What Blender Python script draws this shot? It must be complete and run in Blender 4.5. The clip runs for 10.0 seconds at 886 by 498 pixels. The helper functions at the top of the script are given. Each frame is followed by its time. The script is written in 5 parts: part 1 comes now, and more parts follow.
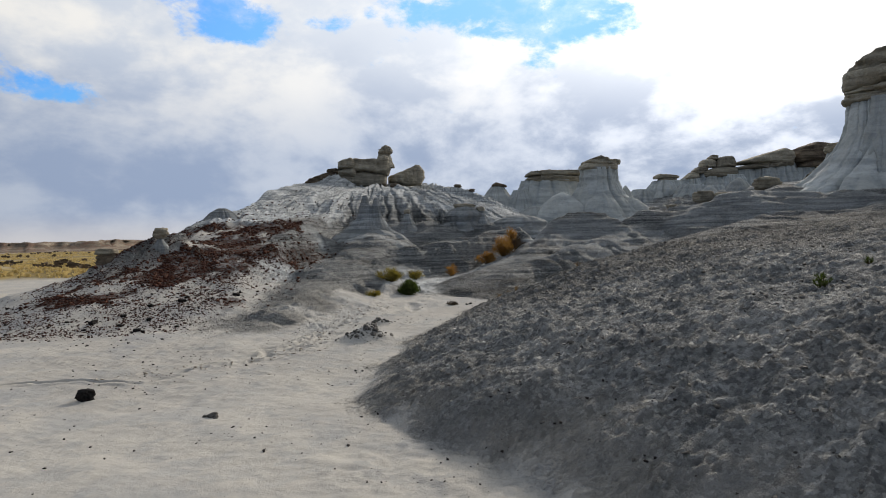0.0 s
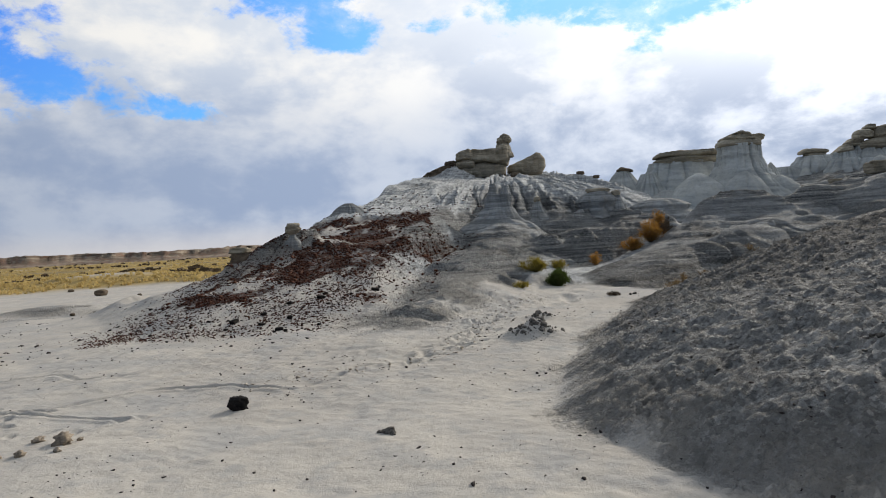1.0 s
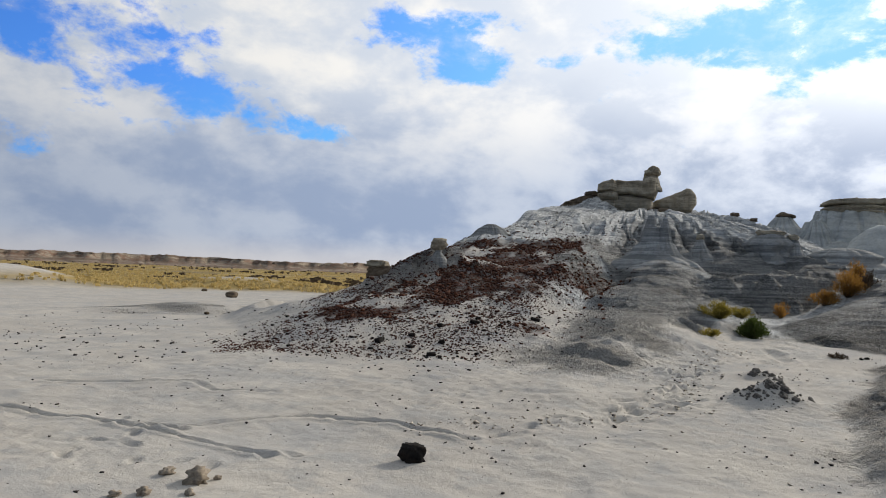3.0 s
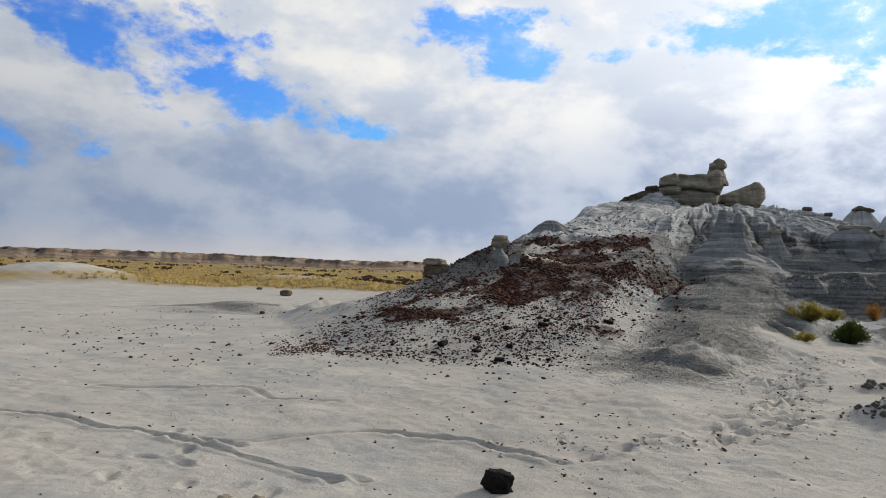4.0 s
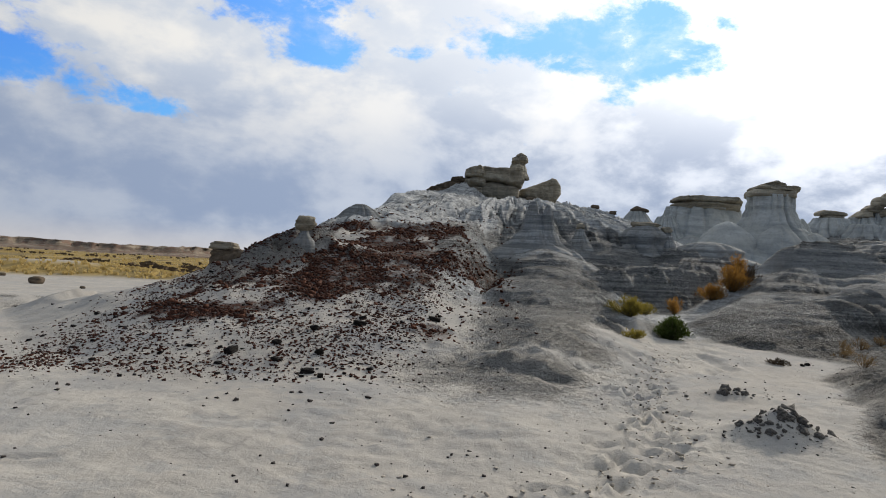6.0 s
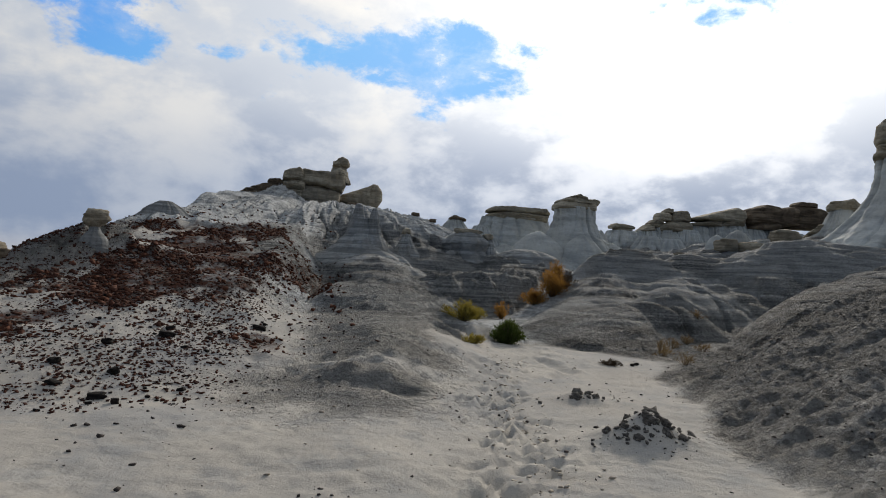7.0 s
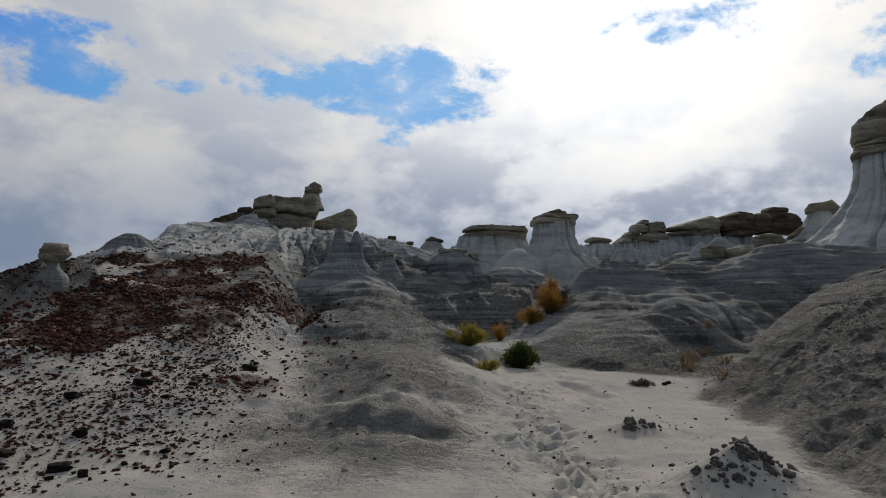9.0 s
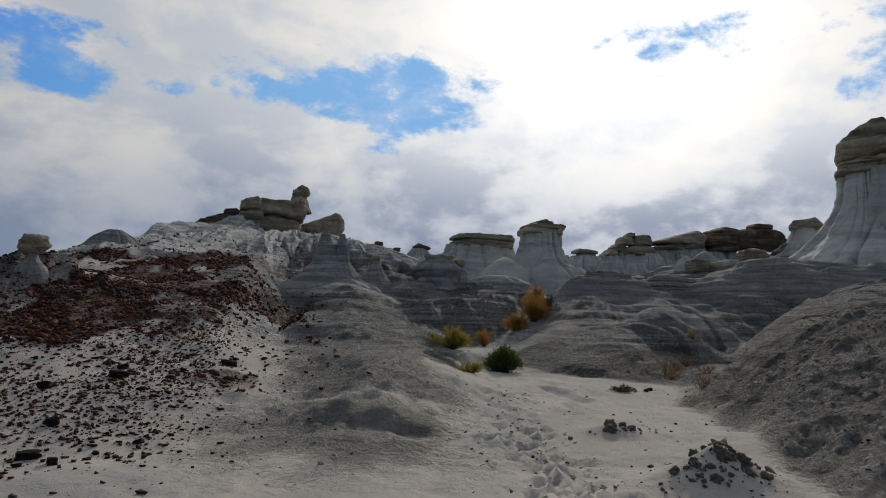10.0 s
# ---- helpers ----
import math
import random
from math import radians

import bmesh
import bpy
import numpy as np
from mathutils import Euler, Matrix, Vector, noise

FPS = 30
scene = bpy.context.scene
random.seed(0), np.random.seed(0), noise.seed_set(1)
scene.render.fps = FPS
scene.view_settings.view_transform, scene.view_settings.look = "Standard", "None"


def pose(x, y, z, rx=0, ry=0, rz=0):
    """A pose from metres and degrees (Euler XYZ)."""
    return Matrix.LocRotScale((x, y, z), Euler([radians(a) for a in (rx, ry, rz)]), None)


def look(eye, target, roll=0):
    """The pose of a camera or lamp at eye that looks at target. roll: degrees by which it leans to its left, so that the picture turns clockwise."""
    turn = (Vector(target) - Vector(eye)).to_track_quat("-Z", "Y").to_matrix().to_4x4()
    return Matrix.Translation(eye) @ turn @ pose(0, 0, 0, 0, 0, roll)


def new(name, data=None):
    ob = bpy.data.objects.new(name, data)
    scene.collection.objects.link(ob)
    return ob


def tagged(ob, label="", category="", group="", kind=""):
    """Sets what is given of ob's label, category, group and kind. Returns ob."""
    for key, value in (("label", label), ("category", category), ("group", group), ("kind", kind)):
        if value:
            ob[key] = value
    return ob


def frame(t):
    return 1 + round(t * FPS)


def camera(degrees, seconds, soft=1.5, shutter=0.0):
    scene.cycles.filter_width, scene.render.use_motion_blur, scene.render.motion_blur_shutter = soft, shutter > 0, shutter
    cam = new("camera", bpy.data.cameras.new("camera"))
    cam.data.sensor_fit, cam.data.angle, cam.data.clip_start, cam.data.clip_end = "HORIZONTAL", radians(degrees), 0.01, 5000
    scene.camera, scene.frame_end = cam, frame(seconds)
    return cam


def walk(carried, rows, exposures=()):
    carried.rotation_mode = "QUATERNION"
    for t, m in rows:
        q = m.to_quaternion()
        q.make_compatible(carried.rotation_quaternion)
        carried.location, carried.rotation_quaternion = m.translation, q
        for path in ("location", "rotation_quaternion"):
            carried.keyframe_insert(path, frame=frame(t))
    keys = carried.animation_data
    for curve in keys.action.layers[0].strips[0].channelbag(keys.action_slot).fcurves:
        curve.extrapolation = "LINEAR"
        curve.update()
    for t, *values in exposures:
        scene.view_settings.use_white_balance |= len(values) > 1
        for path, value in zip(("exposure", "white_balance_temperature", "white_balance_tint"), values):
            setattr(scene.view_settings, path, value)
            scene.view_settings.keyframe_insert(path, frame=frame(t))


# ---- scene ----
# ---------------- camera ----------------
cam = camera(68.0, 10.0, soft=1.0)
# seconds, x, y, z, pitch, roll, yaw
PATH_ROWS = [
    (0.0, -0.000, -0.000, 1.872, -0.80, 0.89, 0.00),
    (0.5, -0.458, 0.832, 1.771, -0.18, 2.69, 5.64),
    (1.0, -1.028, 1.482, 1.660, -0.76, 3.02, 9.28),
    (1.5, -1.435, 1.963, 1.605, 0.11, 2.25, 11.00),
    (2.0, -1.844, 2.391, 1.565, 1.69, -0.09, 14.42),
    (2.5, -2.178, 2.638, 1.565, 1.90, -2.18, 16.10),
    (3.0, -2.462, 2.987, 1.505, 2.00, -2.29, 18.91),
    (4.5, -3.149, 3.885, 1.512, 1.52, -2.30, 23.77),
    (5.0, -3.343, 4.361, 1.505, 1.40, -2.50, 20.42),
    (6.5, -3.885, 5.904, 1.405, 2.10, -3.39, -2.59),
    (7.0, -4.004, 6.303, 1.346, 3.33, -3.19, -10.46),
    (7.5, -4.071, 6.602, 1.351, 4.17, -3.26, -16.46),
    (8.0, -4.121, 6.996, 1.351, 4.28, -2.74, -16.36),
    (8.5, -4.209, 7.228, 1.329, 4.59, -1.36, -14.74),
    (9.0, -4.304, 7.341, 1.318, 5.45, -0.04, -12.87),
    (9.5, -4.274, 7.381, 1.261, 6.14, -0.08, -13.23),
    (10.0, -4.267, 7.372, 1.215, 6.26, -1.43, -14.12),
]
EXPOSURES = [(0.0, -0.20), (1.0, -0.10), (2.5, -0.12), (5.0, -0.20), (6.5, -0.30), (7.5, -0.68), (10.0, -0.86)]
walk(cam, [(t, pose(x, y, z, 90 + pitch, roll, yaw)) for t, x, y, z, pitch, roll, yaw in PATH_ROWS], EXPOSURES)

# ---------------- sky and sun ----------------
SUN_AZ, SUN_EL = 29.0, 26.0      # degrees to the right of +y, and above the horizon


def heading(az, el):
    a, e = radians(az), radians(el)
    return Vector((math.sin(a) * math.cos(e), math.cos(a) * math.cos(e), math.sin(e)))


class Nodes:
    """Small helper to write node trees shortly."""

    def __init__(self, tree):
        self.tree = tree
        tree.nodes.clear()

    def add(self, kind, **props):
        node = self.tree.nodes.new(kind)
        for key, value in props.items():
            if key == "inputs":
                for slot, v in value.items():
                    self.put(node.inputs[slot], v)
            else:
                setattr(node, key, value)
        return node

    def put(self, socket, v):
        if isinstance(v, bpy.types.NodeSocket):
            self.tree.links.new(v, socket)
        else:
            socket.default_value = v

    def math(self, op, a, b=0.0, c=0.0, clamp=False):
        n = self.add("ShaderNodeMath", operation=op, use_clamp=clamp)
        for i, v in enumerate((a, b, c)):
            self.put(n.inputs[i], v)
        return n.outputs[0]

    def vmath(self, op, a, b=(0, 0, 0)):
        n = self.add("ShaderNodeVectorMath", operation=op)
        self.put(n.inputs[0], a)
        if op == "SCALE":
            self.put(n.inputs[3], b)
        else:
            self.put(n.inputs[1], b)
        return n.outputs["Value"] if op in ("DOT_PRODUCT", "LENGTH", "DISTANCE") else n.outputs[0]

    def ramp(self, v, lo, hi, a=0.0, b=1.0):
        n = self.add("ShaderNodeMapRange", interpolation_type="SMOOTHSTEP")
        for i, q in enumerate((v, lo, hi, a, b)):
            self.put(n.inputs[i], q)
        return n.outputs[0]

    def mix(self, f, a, b, blend="MIX"):
        n = self.add("ShaderNodeMix", data_type="RGBA", blend_type=blend)
        self.put(n.inputs[0], f)
        self.put(n.inputs[6], a if isinstance(a, bpy.types.NodeSocket) else (*a, 1))
        self.put(n.inputs[7], b if isinstance(b, bpy.types.NodeSocket) else (*b, 1))
        return n.outputs[2]

    def noise(self, vec, scale, detail=4.0, rough=0.55, distort=0.0):
        n = self.add("ShaderNodeTexNoise")
        for k, v in (("Vector", vec), ("Scale", scale), ("Detail", detail), ("Roughness", rough), ("Distortion", distort)):
            self.put(n.inputs[k], v)
        return n.outputs[0]

    def xyz(self, v):
        n = self.add("ShaderNodeSeparateXYZ")
        self.put(n.inputs[0], v)
        return n.outputs

    def vec(self, x, y, z):
        n = self.add("ShaderNodeCombineXYZ")
        for i, v in enumerate((x, y, z)):
            self.put(n.inputs[i], v)
        return n.outputs[0]


def make_sky():
    world = bpy.data.worlds.new("sky")
    scene.world = world
    world.use_nodes = True
    g = Nodes(world.node_tree)
    d = g.vmath("NORMALIZE", g.add("ShaderNodeTexCoord").outputs["Generated"])
    x, y, z = g.xyz(d)
    # clear sky behind the clouds
    clear = g.add("ShaderNodeTexSky", sky_type="NISHITA", sun_disc=False, sun_elevation=radians(SUN_EL), sun_rotation=radians(SUN_AZ),
                  air_density=1.2, dust_density=0.6, ozone_density=2.5)
    blue = g.mix(1.0, clear.outputs[0], (0.055, 0.115, 0.235), "MULTIPLY")
    up = g.math("MAXIMUM", z, 0.0)
    flat = g.math("ADD", up, 0.10)
    plane = g.vec(g.math("DIVIDE", x, flat), g.math("DIVIDE", y, flat), 0.0)
    big = g.noise(plane, 0.85, 3.0, 0.5, 0.2)
    puff = g.vec(g.math("MULTIPLY", x, 1.0), g.math("MULTIPLY", y, 1.0), g.math("MULTIPLY", z, 1.7))
    mid = g.noise(g.vmath("ADD", puff, (3.1, 1.7, 0.4)), 13.0, 9.0, 0.62, 0.15)
    # gaps in the cover: azimuth, elevation, half widths in degrees
    gaps = [(-46, 16.5, 5.5, 3.2), (-38, 12.8, 5.0, 1.8), (-22.5, 20.5, 5.5, 2.2), (-17, 17.6, 3.2, 2.0), (-3.2, 18.6, 4.2, 2.2),
            (5.5, 20.5, 4.5, 2.2), (8.6, 16.6, 3.0, 2.4), (-57, 8.2, 6, 1.6), (-55, 18, 4, 2), (15, 20, 3.5, 2.8),
            (49, 20.5, 3, 3.5), (-30, 11.4, 3.0, 0.8), (35, 23.5, 5, 1.6)]
    hole = None
    for az, el, wa, we in gaps:
        c = heading(az, el)
        side = Vector((math.cos(radians(az)), -math.sin(radians(az)), 0))
        over = side.cross(c)
        p = g.math("DIVIDE", g.vmath("DOT_PRODUCT", d, tuple(side)), math.sin(radians(wa)))
        q = g.math("DIVIDE", g.math("SUBTRACT", g.vmath("DOT_PRODUCT", d, tuple(over)), 0.0), math.sin(radians(we)))
        r2 = g.math("ADD", g.math("MULTIPLY", p, p), g.math("MULTIPLY", q, q))
        front = g.math("GREATER_THAN", g.vmath("DOT_PRODUCT", d, tuple(c)), 0.0)
        one = g.math("MULTIPLY", g.math("POWER", 2.718, g.math("MULTIPLY", r2, -0.55)), front)
        hole = one if hole is None else g.math("ADD", hole, one)
    cover = g.math("ADD", g.math("MULTIPLY", big, 0.30), g.math("MULTIPLY", mid, 2.50))
    cover = g.math("SUBTRACT", cover, g.math("MULTIPLY", g.math("MINIMUM", hole, 1.25), 0.80))
    high = g.ramp(up, 0.42, 0.75, 0.0, 0.25)
    cover = g.math("SUBTRACT", cover, high)
    dense = g.math("MAXIMUM", g.ramp(cover, 0.42, 0.92), g.math("MULTIPLY", g.ramp(mid, 0.42, 0.64), 0.28))
    # light and shade in the cloud
    sunward = g.vmath("DOT_PRODUCT", d, tuple(heading(SUN_AZ, SUN_EL)))
    glow = g.math("POWER", g.math("MAXIMUM", sunward, 0.0), 22.0)
    wide = g.math("POWER", g.math("MAXIMUM", sunward, 0.0), 5.0)
    body = g.noise(g.vmath("ADD", puff, (7.0, 2.0, 1.0)), 4.6, 9.0, 0.56, 0.1)
    lee = g.noise(g.vmath("ADD", puff, tuple(Vector((7.0, 2.0, 1.0)) + heading(SUN_AZ, SUN_EL + 25) * 0.06)), 4.6, 9.0, 0.56, 0.1)
    fold = g.ramp(g.math("ADD", g.math("MULTIPLY", g.math("SUBTRACT", body, lee), 1.5), g.math("MULTIPLY", body, 1.0)), 0.24, 0.76)
    low = g.ramp(g.math("ADD", up, g.math("MULTIPLY", g.math("SUBTRACT", body, 0.5), 0.14)), 0.12, 0.30)
    shade = g.mix(fold, (0.68, 0.745, 0.85), (1.0, 0.985, 0.955))
    base = g.mix(low, g.mix(fold, (0.36, 0.45, 0.63), (0.54, 0.61, 0.74)), shade)
    hazy = g.ramp(up, 0.0, 0.05, 0.7, 0.0)
    base = g.mix(hazy, base, (0.80, 0.76, 0.74))
    lit = g.math("ADD", g.math("MULTIPLY", glow, 0.75), g.math("MULTIPLY", wide, 0.46))
    lit = g.math("MULTIPLY", lit, g.ramp(g.math("ADD", g.math("MULTIPLY", up, 1.6), g.math("MULTIPLY", fold, 0.30)), 0.08, 0.50))
    base = g.mix(1.0, base, g.vmath("SCALE", g.vec(1.0, 0.97, 0.92), lit), "ADD")
    blue = g.mix(g.math("MULTIPLY", wide, 1.3, clamp=True), g.mix(1.0, blue, (0.30, 0.62, 1.1), "DARKEN"), (0.40, 0.80, 1.38))
    # away from the sun and overhead the cover is thinner and duller
    dull = g.ramp(sunward, -0.7, 0.85, 0.46, 1.03)
    dull = g.math("MULTIPLY", dull, g.ramp(up, 0.42, 0.85, 1.0, 0.42))
    colour = g.vmath("SCALE", g.mix(dense, blue, base), dull)
    # more open blue on the side away from the sun
    colour = g.mix(g.ramp(sunward, 0.30, -0.55, 0.0, 0.75), colour, g.mix(1.0, colour, (0.74, 0.95, 1.26), "MULTIPLY"))
    # dull ground light under the horizon
    colour = g.mix(g.ramp(z, -0.05, 0.0), (0.22, 0.20, 0.18), colour)
    back = g.add("ShaderNodeBackground", inputs={0: colour, 1: 1.0})
    out = g.add("ShaderNodeOutputWorld")
    g.put(out.inputs[0], back.outputs[0])


make_sky()
lamp = bpy.data.lights.new("sun", "SUN")
lamp.energy, lamp.angle, lamp.color = 3.2, radians(6), (1.0, 0.89, 0.76)
sun = new("sun", lamp)
sun.matrix_world = look(heading(SUN_AZ, SUN_EL) * 200, (0, 0, 0))

# ---------------- numpy noise ----------------
TABLE = np.random.RandomState(7).rand(64, 64)


FLAT = TABLE.astype(np.float32).ravel()


def vnoise(x, y, seed=0):
    x, y = np.asarray(x, np.float32) + np.float32(seed * 17.31), np.asarray(y, np.float32) + np.float32(seed * 9.17)
    fx, fy = np.floor(x), np.floor(y)
    u, v = x - fx, y - fy
    u, v = u * u * (3 - 2 * u), v * v * (3 - 2 * v)
    i, j = fx.astype(np.int32) & 63, fy.astype(np.int32) & 63
    i1, j1 = ((i + 1) & 63) << 6, (j + 1) & 63
    i = i << 6
    a, b, c, e = FLAT.take(i | j), FLAT.take(i1 | j), FLAT.take(i | j1), FLAT.take(i1 | j1)
    p = a + (b - a) * u
    return p + (c + (e - c) * u - p) * v - np.float32(0.5)


def fbm(x, y, octaves=4, seed=0, gain=0.5):
    total, amp = 0.0, 1.0
    for k in range(octaves):
        c, s = math.cos(0.6 + k), math.sin(0.6 + k)
        total = total + amp * vnoise((c * x - s * y) * 2 ** k, (s * x + c * y) * 2 ** k, seed + k)
        amp *= gain
    return total


def ridged(x, y, octaves=3, seed=0):
    total, amp = 0.0, 1.0
    for k in range(octaves):
        total = total + amp * (1 - np.abs(2 * vnoise(x * 2 ** k, y * 2 ** k, seed + k)) * 2)
        amp *= 0.5
    return total


def smooth(v, lo, hi):
    t = np.clip((np.asarray(v, float) - lo) / (hi - lo), 0, 1)
    return t * t * (3 - 2 * t)


def smax(a, b, k=0.12):
    m = np.maximum(a, b)
    return m + k * np.log(np.exp((a - m) / k) + np.exp((b - m) / k)) - 0.0


def bump(x, y, cx, cy, rx, ry, h, turn=0.0):
    c, s = math.cos(radians(turn)), math.sin(radians(turn))
    p, q = ((x - cx) * c + (y - cy) * s) / rx, (-(x - cx) * s + (y - cy) * c) / ry
    return h * np.exp(-(p * p + q * q))


def way_off(x, y, points):
    """Distance to a line of points, and how far along it."""
    best, along, run = np.full(np.shape(x), 1e9), np.zeros(np.shape(x)), 0.0
    for (ax, ay), (bx, by) in zip(points, points[1:]):
        dx, dy = bx - ax, by - ay
        n = math.hypot(dx, dy)
        t = np.clip(((x - ax) * dx + (y - ay) * dy) / n ** 2, 0, 1)
        r = np.hypot(x - ax - t * dx, y - ay - t * dy)
        along = np.where(r < best, run + t * n, along)
        best = np.minimum(best, r)
        run += n
    return best, along


# ---------------- the lie of the land ----------------
FOOT_Y = (-30, -2, 4.7, 5.5, 6.3, 7.8, 9.3, 12.5, 14.6, 15.6, 16.4, 17.2, 19, 21, 23, 25, 28, 34, 45, 80)
FOOT_X = (9.0, 3.5, 0.75, 0.18, -0.55, -1.1, -1.0, -0.05, 0.75, 1.5, 1.0, -0.1, -0.25, 0.6, 2.0, 3.4, 4.9, 7.5, 9.0, 12.0)
EDGE_Y = (8, 12, 14, 16, 19, 22, 24, 27, 30, 34, 40, 60)
EDGE_X = (-2.4, -2.4, -2.0, -1.5, -0.9, 0.7, 2.3, 4.0, 5.6, 7.0, 8.5, 9.0)
CAP_X = (-9.5, -7.2, -5.7, -4.9, -4.2, -3.0, 0.0)
CAP_Y = (21.6, 22.5, 23.1, 24.6, 27.0, 27.6, 28.0)
RISE_S = (-4, 0, 3, 6, 10, 14, 20, 25, 28, 34, 60)
RISE_Z = (0.0, 0.15, 0.78, 1.50, 2.30, 3.05, 4.40, 5.30, 5.45, 5.1, 2.0)


def spine(x, y, line, heights, fall, power):
    """A spur: its height along a line, falling away to both sides."""
    r, along = way_off(x, y, line)
    marks = np.concatenate([[0.0], np.cumsum([math.hypot(b[0] - a[0], b[1] - a[1]) for a, b in zip(line, line[1:])])])
    return np.interp(along, marks, heights) - fall * r ** power


def clefts(x, y):
    """Narrow rain-cut clefts that run down from the crest: one in their beds, nought between."""
    turn, out = np.arctan2(x + 4, 44 - y), np.hypot(x + 4, 44 - y)
    cut = np.abs(fbm(turn * 26 + 0.9 * fbm(x * 0.7, y * 0.7, 2, 6), out * 0.10, 3, 25))
    return np.exp(-(cut / 0.06) ** 2)


def footprints(x, y, z):
    """Old shoe prints: short hollows with a raised rim, pressed along two trodden lines."""
    rs = random.Random(17)
    trail = [(-4.9, 8.3), (-3.2, 9.6), (-2.45, 10.8), (-2.25, 12.5), (-1.95, 14.0), (-1.3, 15.3)]
    prints = []
    for k in range(150):
        i = rs.choices(range(5), (0.3, 2.2, 3.4, 3.2, 1.4))[0]
        f = rs.random()
        (ax, ay), (bx, by) = trail[i], trail[i + 1]
        prints.append((ax + (bx - ax) * f + rs.gauss(0, 0.17), ay + (by - ay) * f + rs.gauss(0, 0.12), math.degrees(math.atan2(by - ay, bx - ax)) + rs.gauss(0, 25)))
    for k in range(13):
        prints.append((rs.uniform(-7.6, -5.2), rs.gauss(7.5, 0.35), rs.uniform(0, 180)))
    for px, py, turn in prints:
        near = (np.abs(x - px) < 0.32) & (np.abs(y - py) < 0.32)
        if near.any():
            c, s = math.cos(radians(turn)), math.sin(radians(turn))
            u, v = ((x[near] - px) * c + (y[near] - py) * s) / 0.12, (-(x[near] - px) * s + (y[near] - py) * c) / 0.052
            r = np.sqrt(u * u + v * v)
            z[near] += -0.026 * np.exp(-(r / 0.85) ** 4) + 0.012 * np.exp(-((r - 1.35) / 0.35) ** 2)
    return z


def soils(x, y, full=False):
    """Height of the ground, and the shares of grey clay, red clinker soil, grass plain and pale crust."""
    x, y = np.asarray(x, float), np.asarray(y, float)
    wob = fbm(x * 0.35, y * 0.35, 3, 3) * 0.5
    far = np.hypot(x + 5, y - 8)
    left = -0.55 * smooth(far, 6, 42)
    floor = 0.05 * np.clip(y - 8, 0, 16) + 0.03 * np.clip(y - 24, 0, 40)
    base = left + (floor - left) * smooth(x, -11, -5)
    base = base + 0.05 * fbm(x * 0.5, y * 0.5, 3, 1)
    base = base + bump(x, y, -16.5, 20.5, 3.0, 1.6, 0.32, 20) + bump(x, y, -13.2, 23.0, 1.8, 1.5, 0.42) + bump(x, y, -38, 52, 9, 6, 0.9)
    base = base + bump(x, y, -47, 36, 5.0, 6, 1.5)

    # right side: clay mound, terraces up to the hoodoo
    d = x - np.interp(y, FOOT_Y, FOOT_X) + wob * 0.6
    inside = smooth(d, -0.45, 0.1)
    raw = d
    d = np.maximum(d, 0) * 0.93
    shelf = 1.8 + np.interp(y, (10, 18, 24), (0.05, 0.08, 0.11)) * np.clip(x - 6, -5, 14) + 0.075 * np.clip(y - 17, 0, 12) + 0.045 * np.clip(y - 29, 0, 60)
    shelf = shelf + (0.25 + 0.55 * smooth(y, 17, 21)) * fbm(x * 0.27, y * 0.33, 4, 11) - 0.3 * smooth(y, 6, -4)
    lift = 1 - np.exp(-d / 2.35)
    right = base + (shelf - base) * lift
    g1, _ = way_off(x, y, [(1.2, 15.6), (3.0, 17.6), (5.2, 19.6), (8.5, 22.5), (14, 23.5)])
    right = right - 0.75 * np.exp(-(g1 / 1.1) ** 2) * smooth(d, 0.0, 1.2)
    m1, _ = way_off(x, y, [(3.6, 12.5), (5.0, 15.0), (8.0, 16.5), (12.0, 17.0)])
    right = right + 0.22 * np.exp(-(m1 / 1.6) ** 2)
    right = right + bump(x, y, 5.6, 25.5, 2.6, 1.3, 0.40, 10) + bump(x, y, 10.5, 26.0, 2.4, 1.2, 0.45) + bump(x, y, 8.0, 28.5, 1.6, 1.0, 0.4)
    g2, _ = way_off(x, y, [(2.6, 20.5), (5.0, 23.0), (8.0, 24.0), (8.6, 27.5)])
    right = right - 0.35 * np.exp(-(g2 / 0.55) ** 2) * smooth(d, 0.0, 1.2)
    gall = np.abs(fbm(x * 0.55 + 0.3 * y, y * 0.3 - 0.2 * x, 4, 15))
    right = right - 0.34 * np.exp(-(gall / 0.05) ** 2) * smooth(d, 1.0, 3.0) * smooth(y, 15, 20)

    # middle lobe between the wash and the gully, and the round clay humps behind it
    lobe = spine(x, y, [(1.5, 16.9), (2.1, 18.6), (2.8, 21.0), (3.6, 23.6), (4.8, 25.6)], (0.50, 0.86, 1.36, 1.88, 2.15), 0.30, 1.3)
    humps = np.maximum(spine(x, y, [(4.9, 25.8), (6.5, 26.0)], (2.78, 2.72), 0.62, 1.6), spine(x, y, [(8.4, 27.4), (9.8, 27.6)], (2.95, 2.95), 0.60, 1.6))
    humps = np.maximum(humps, spine(x, y, [(11.6, 28.5), (14.0, 28.0)], (3.25, 3.4), 0.55, 1.5))
    rough_r = 0.16 * fbm(x * 0.8, y * 0.8, 4, 19) + (0.05 * fbm(x * 3.5, y * 3.0, 3, 18, 0.6) + 0.032 * fbm(x * 9, y * 8, 3, 16, 0.6)) * smooth(y, 14, 16)
    right = smax(right, np.maximum(lobe, humps) + rough_r, 0.08)
    right = right - 0.30 * np.exp(-(g1 / 0.45) ** 2) * smooth(y, 16, 18)
    step = ((right + 0.25 * fbm(x * 0.4, y * 0.4, 4, 34)) / 0.30) % 1.0
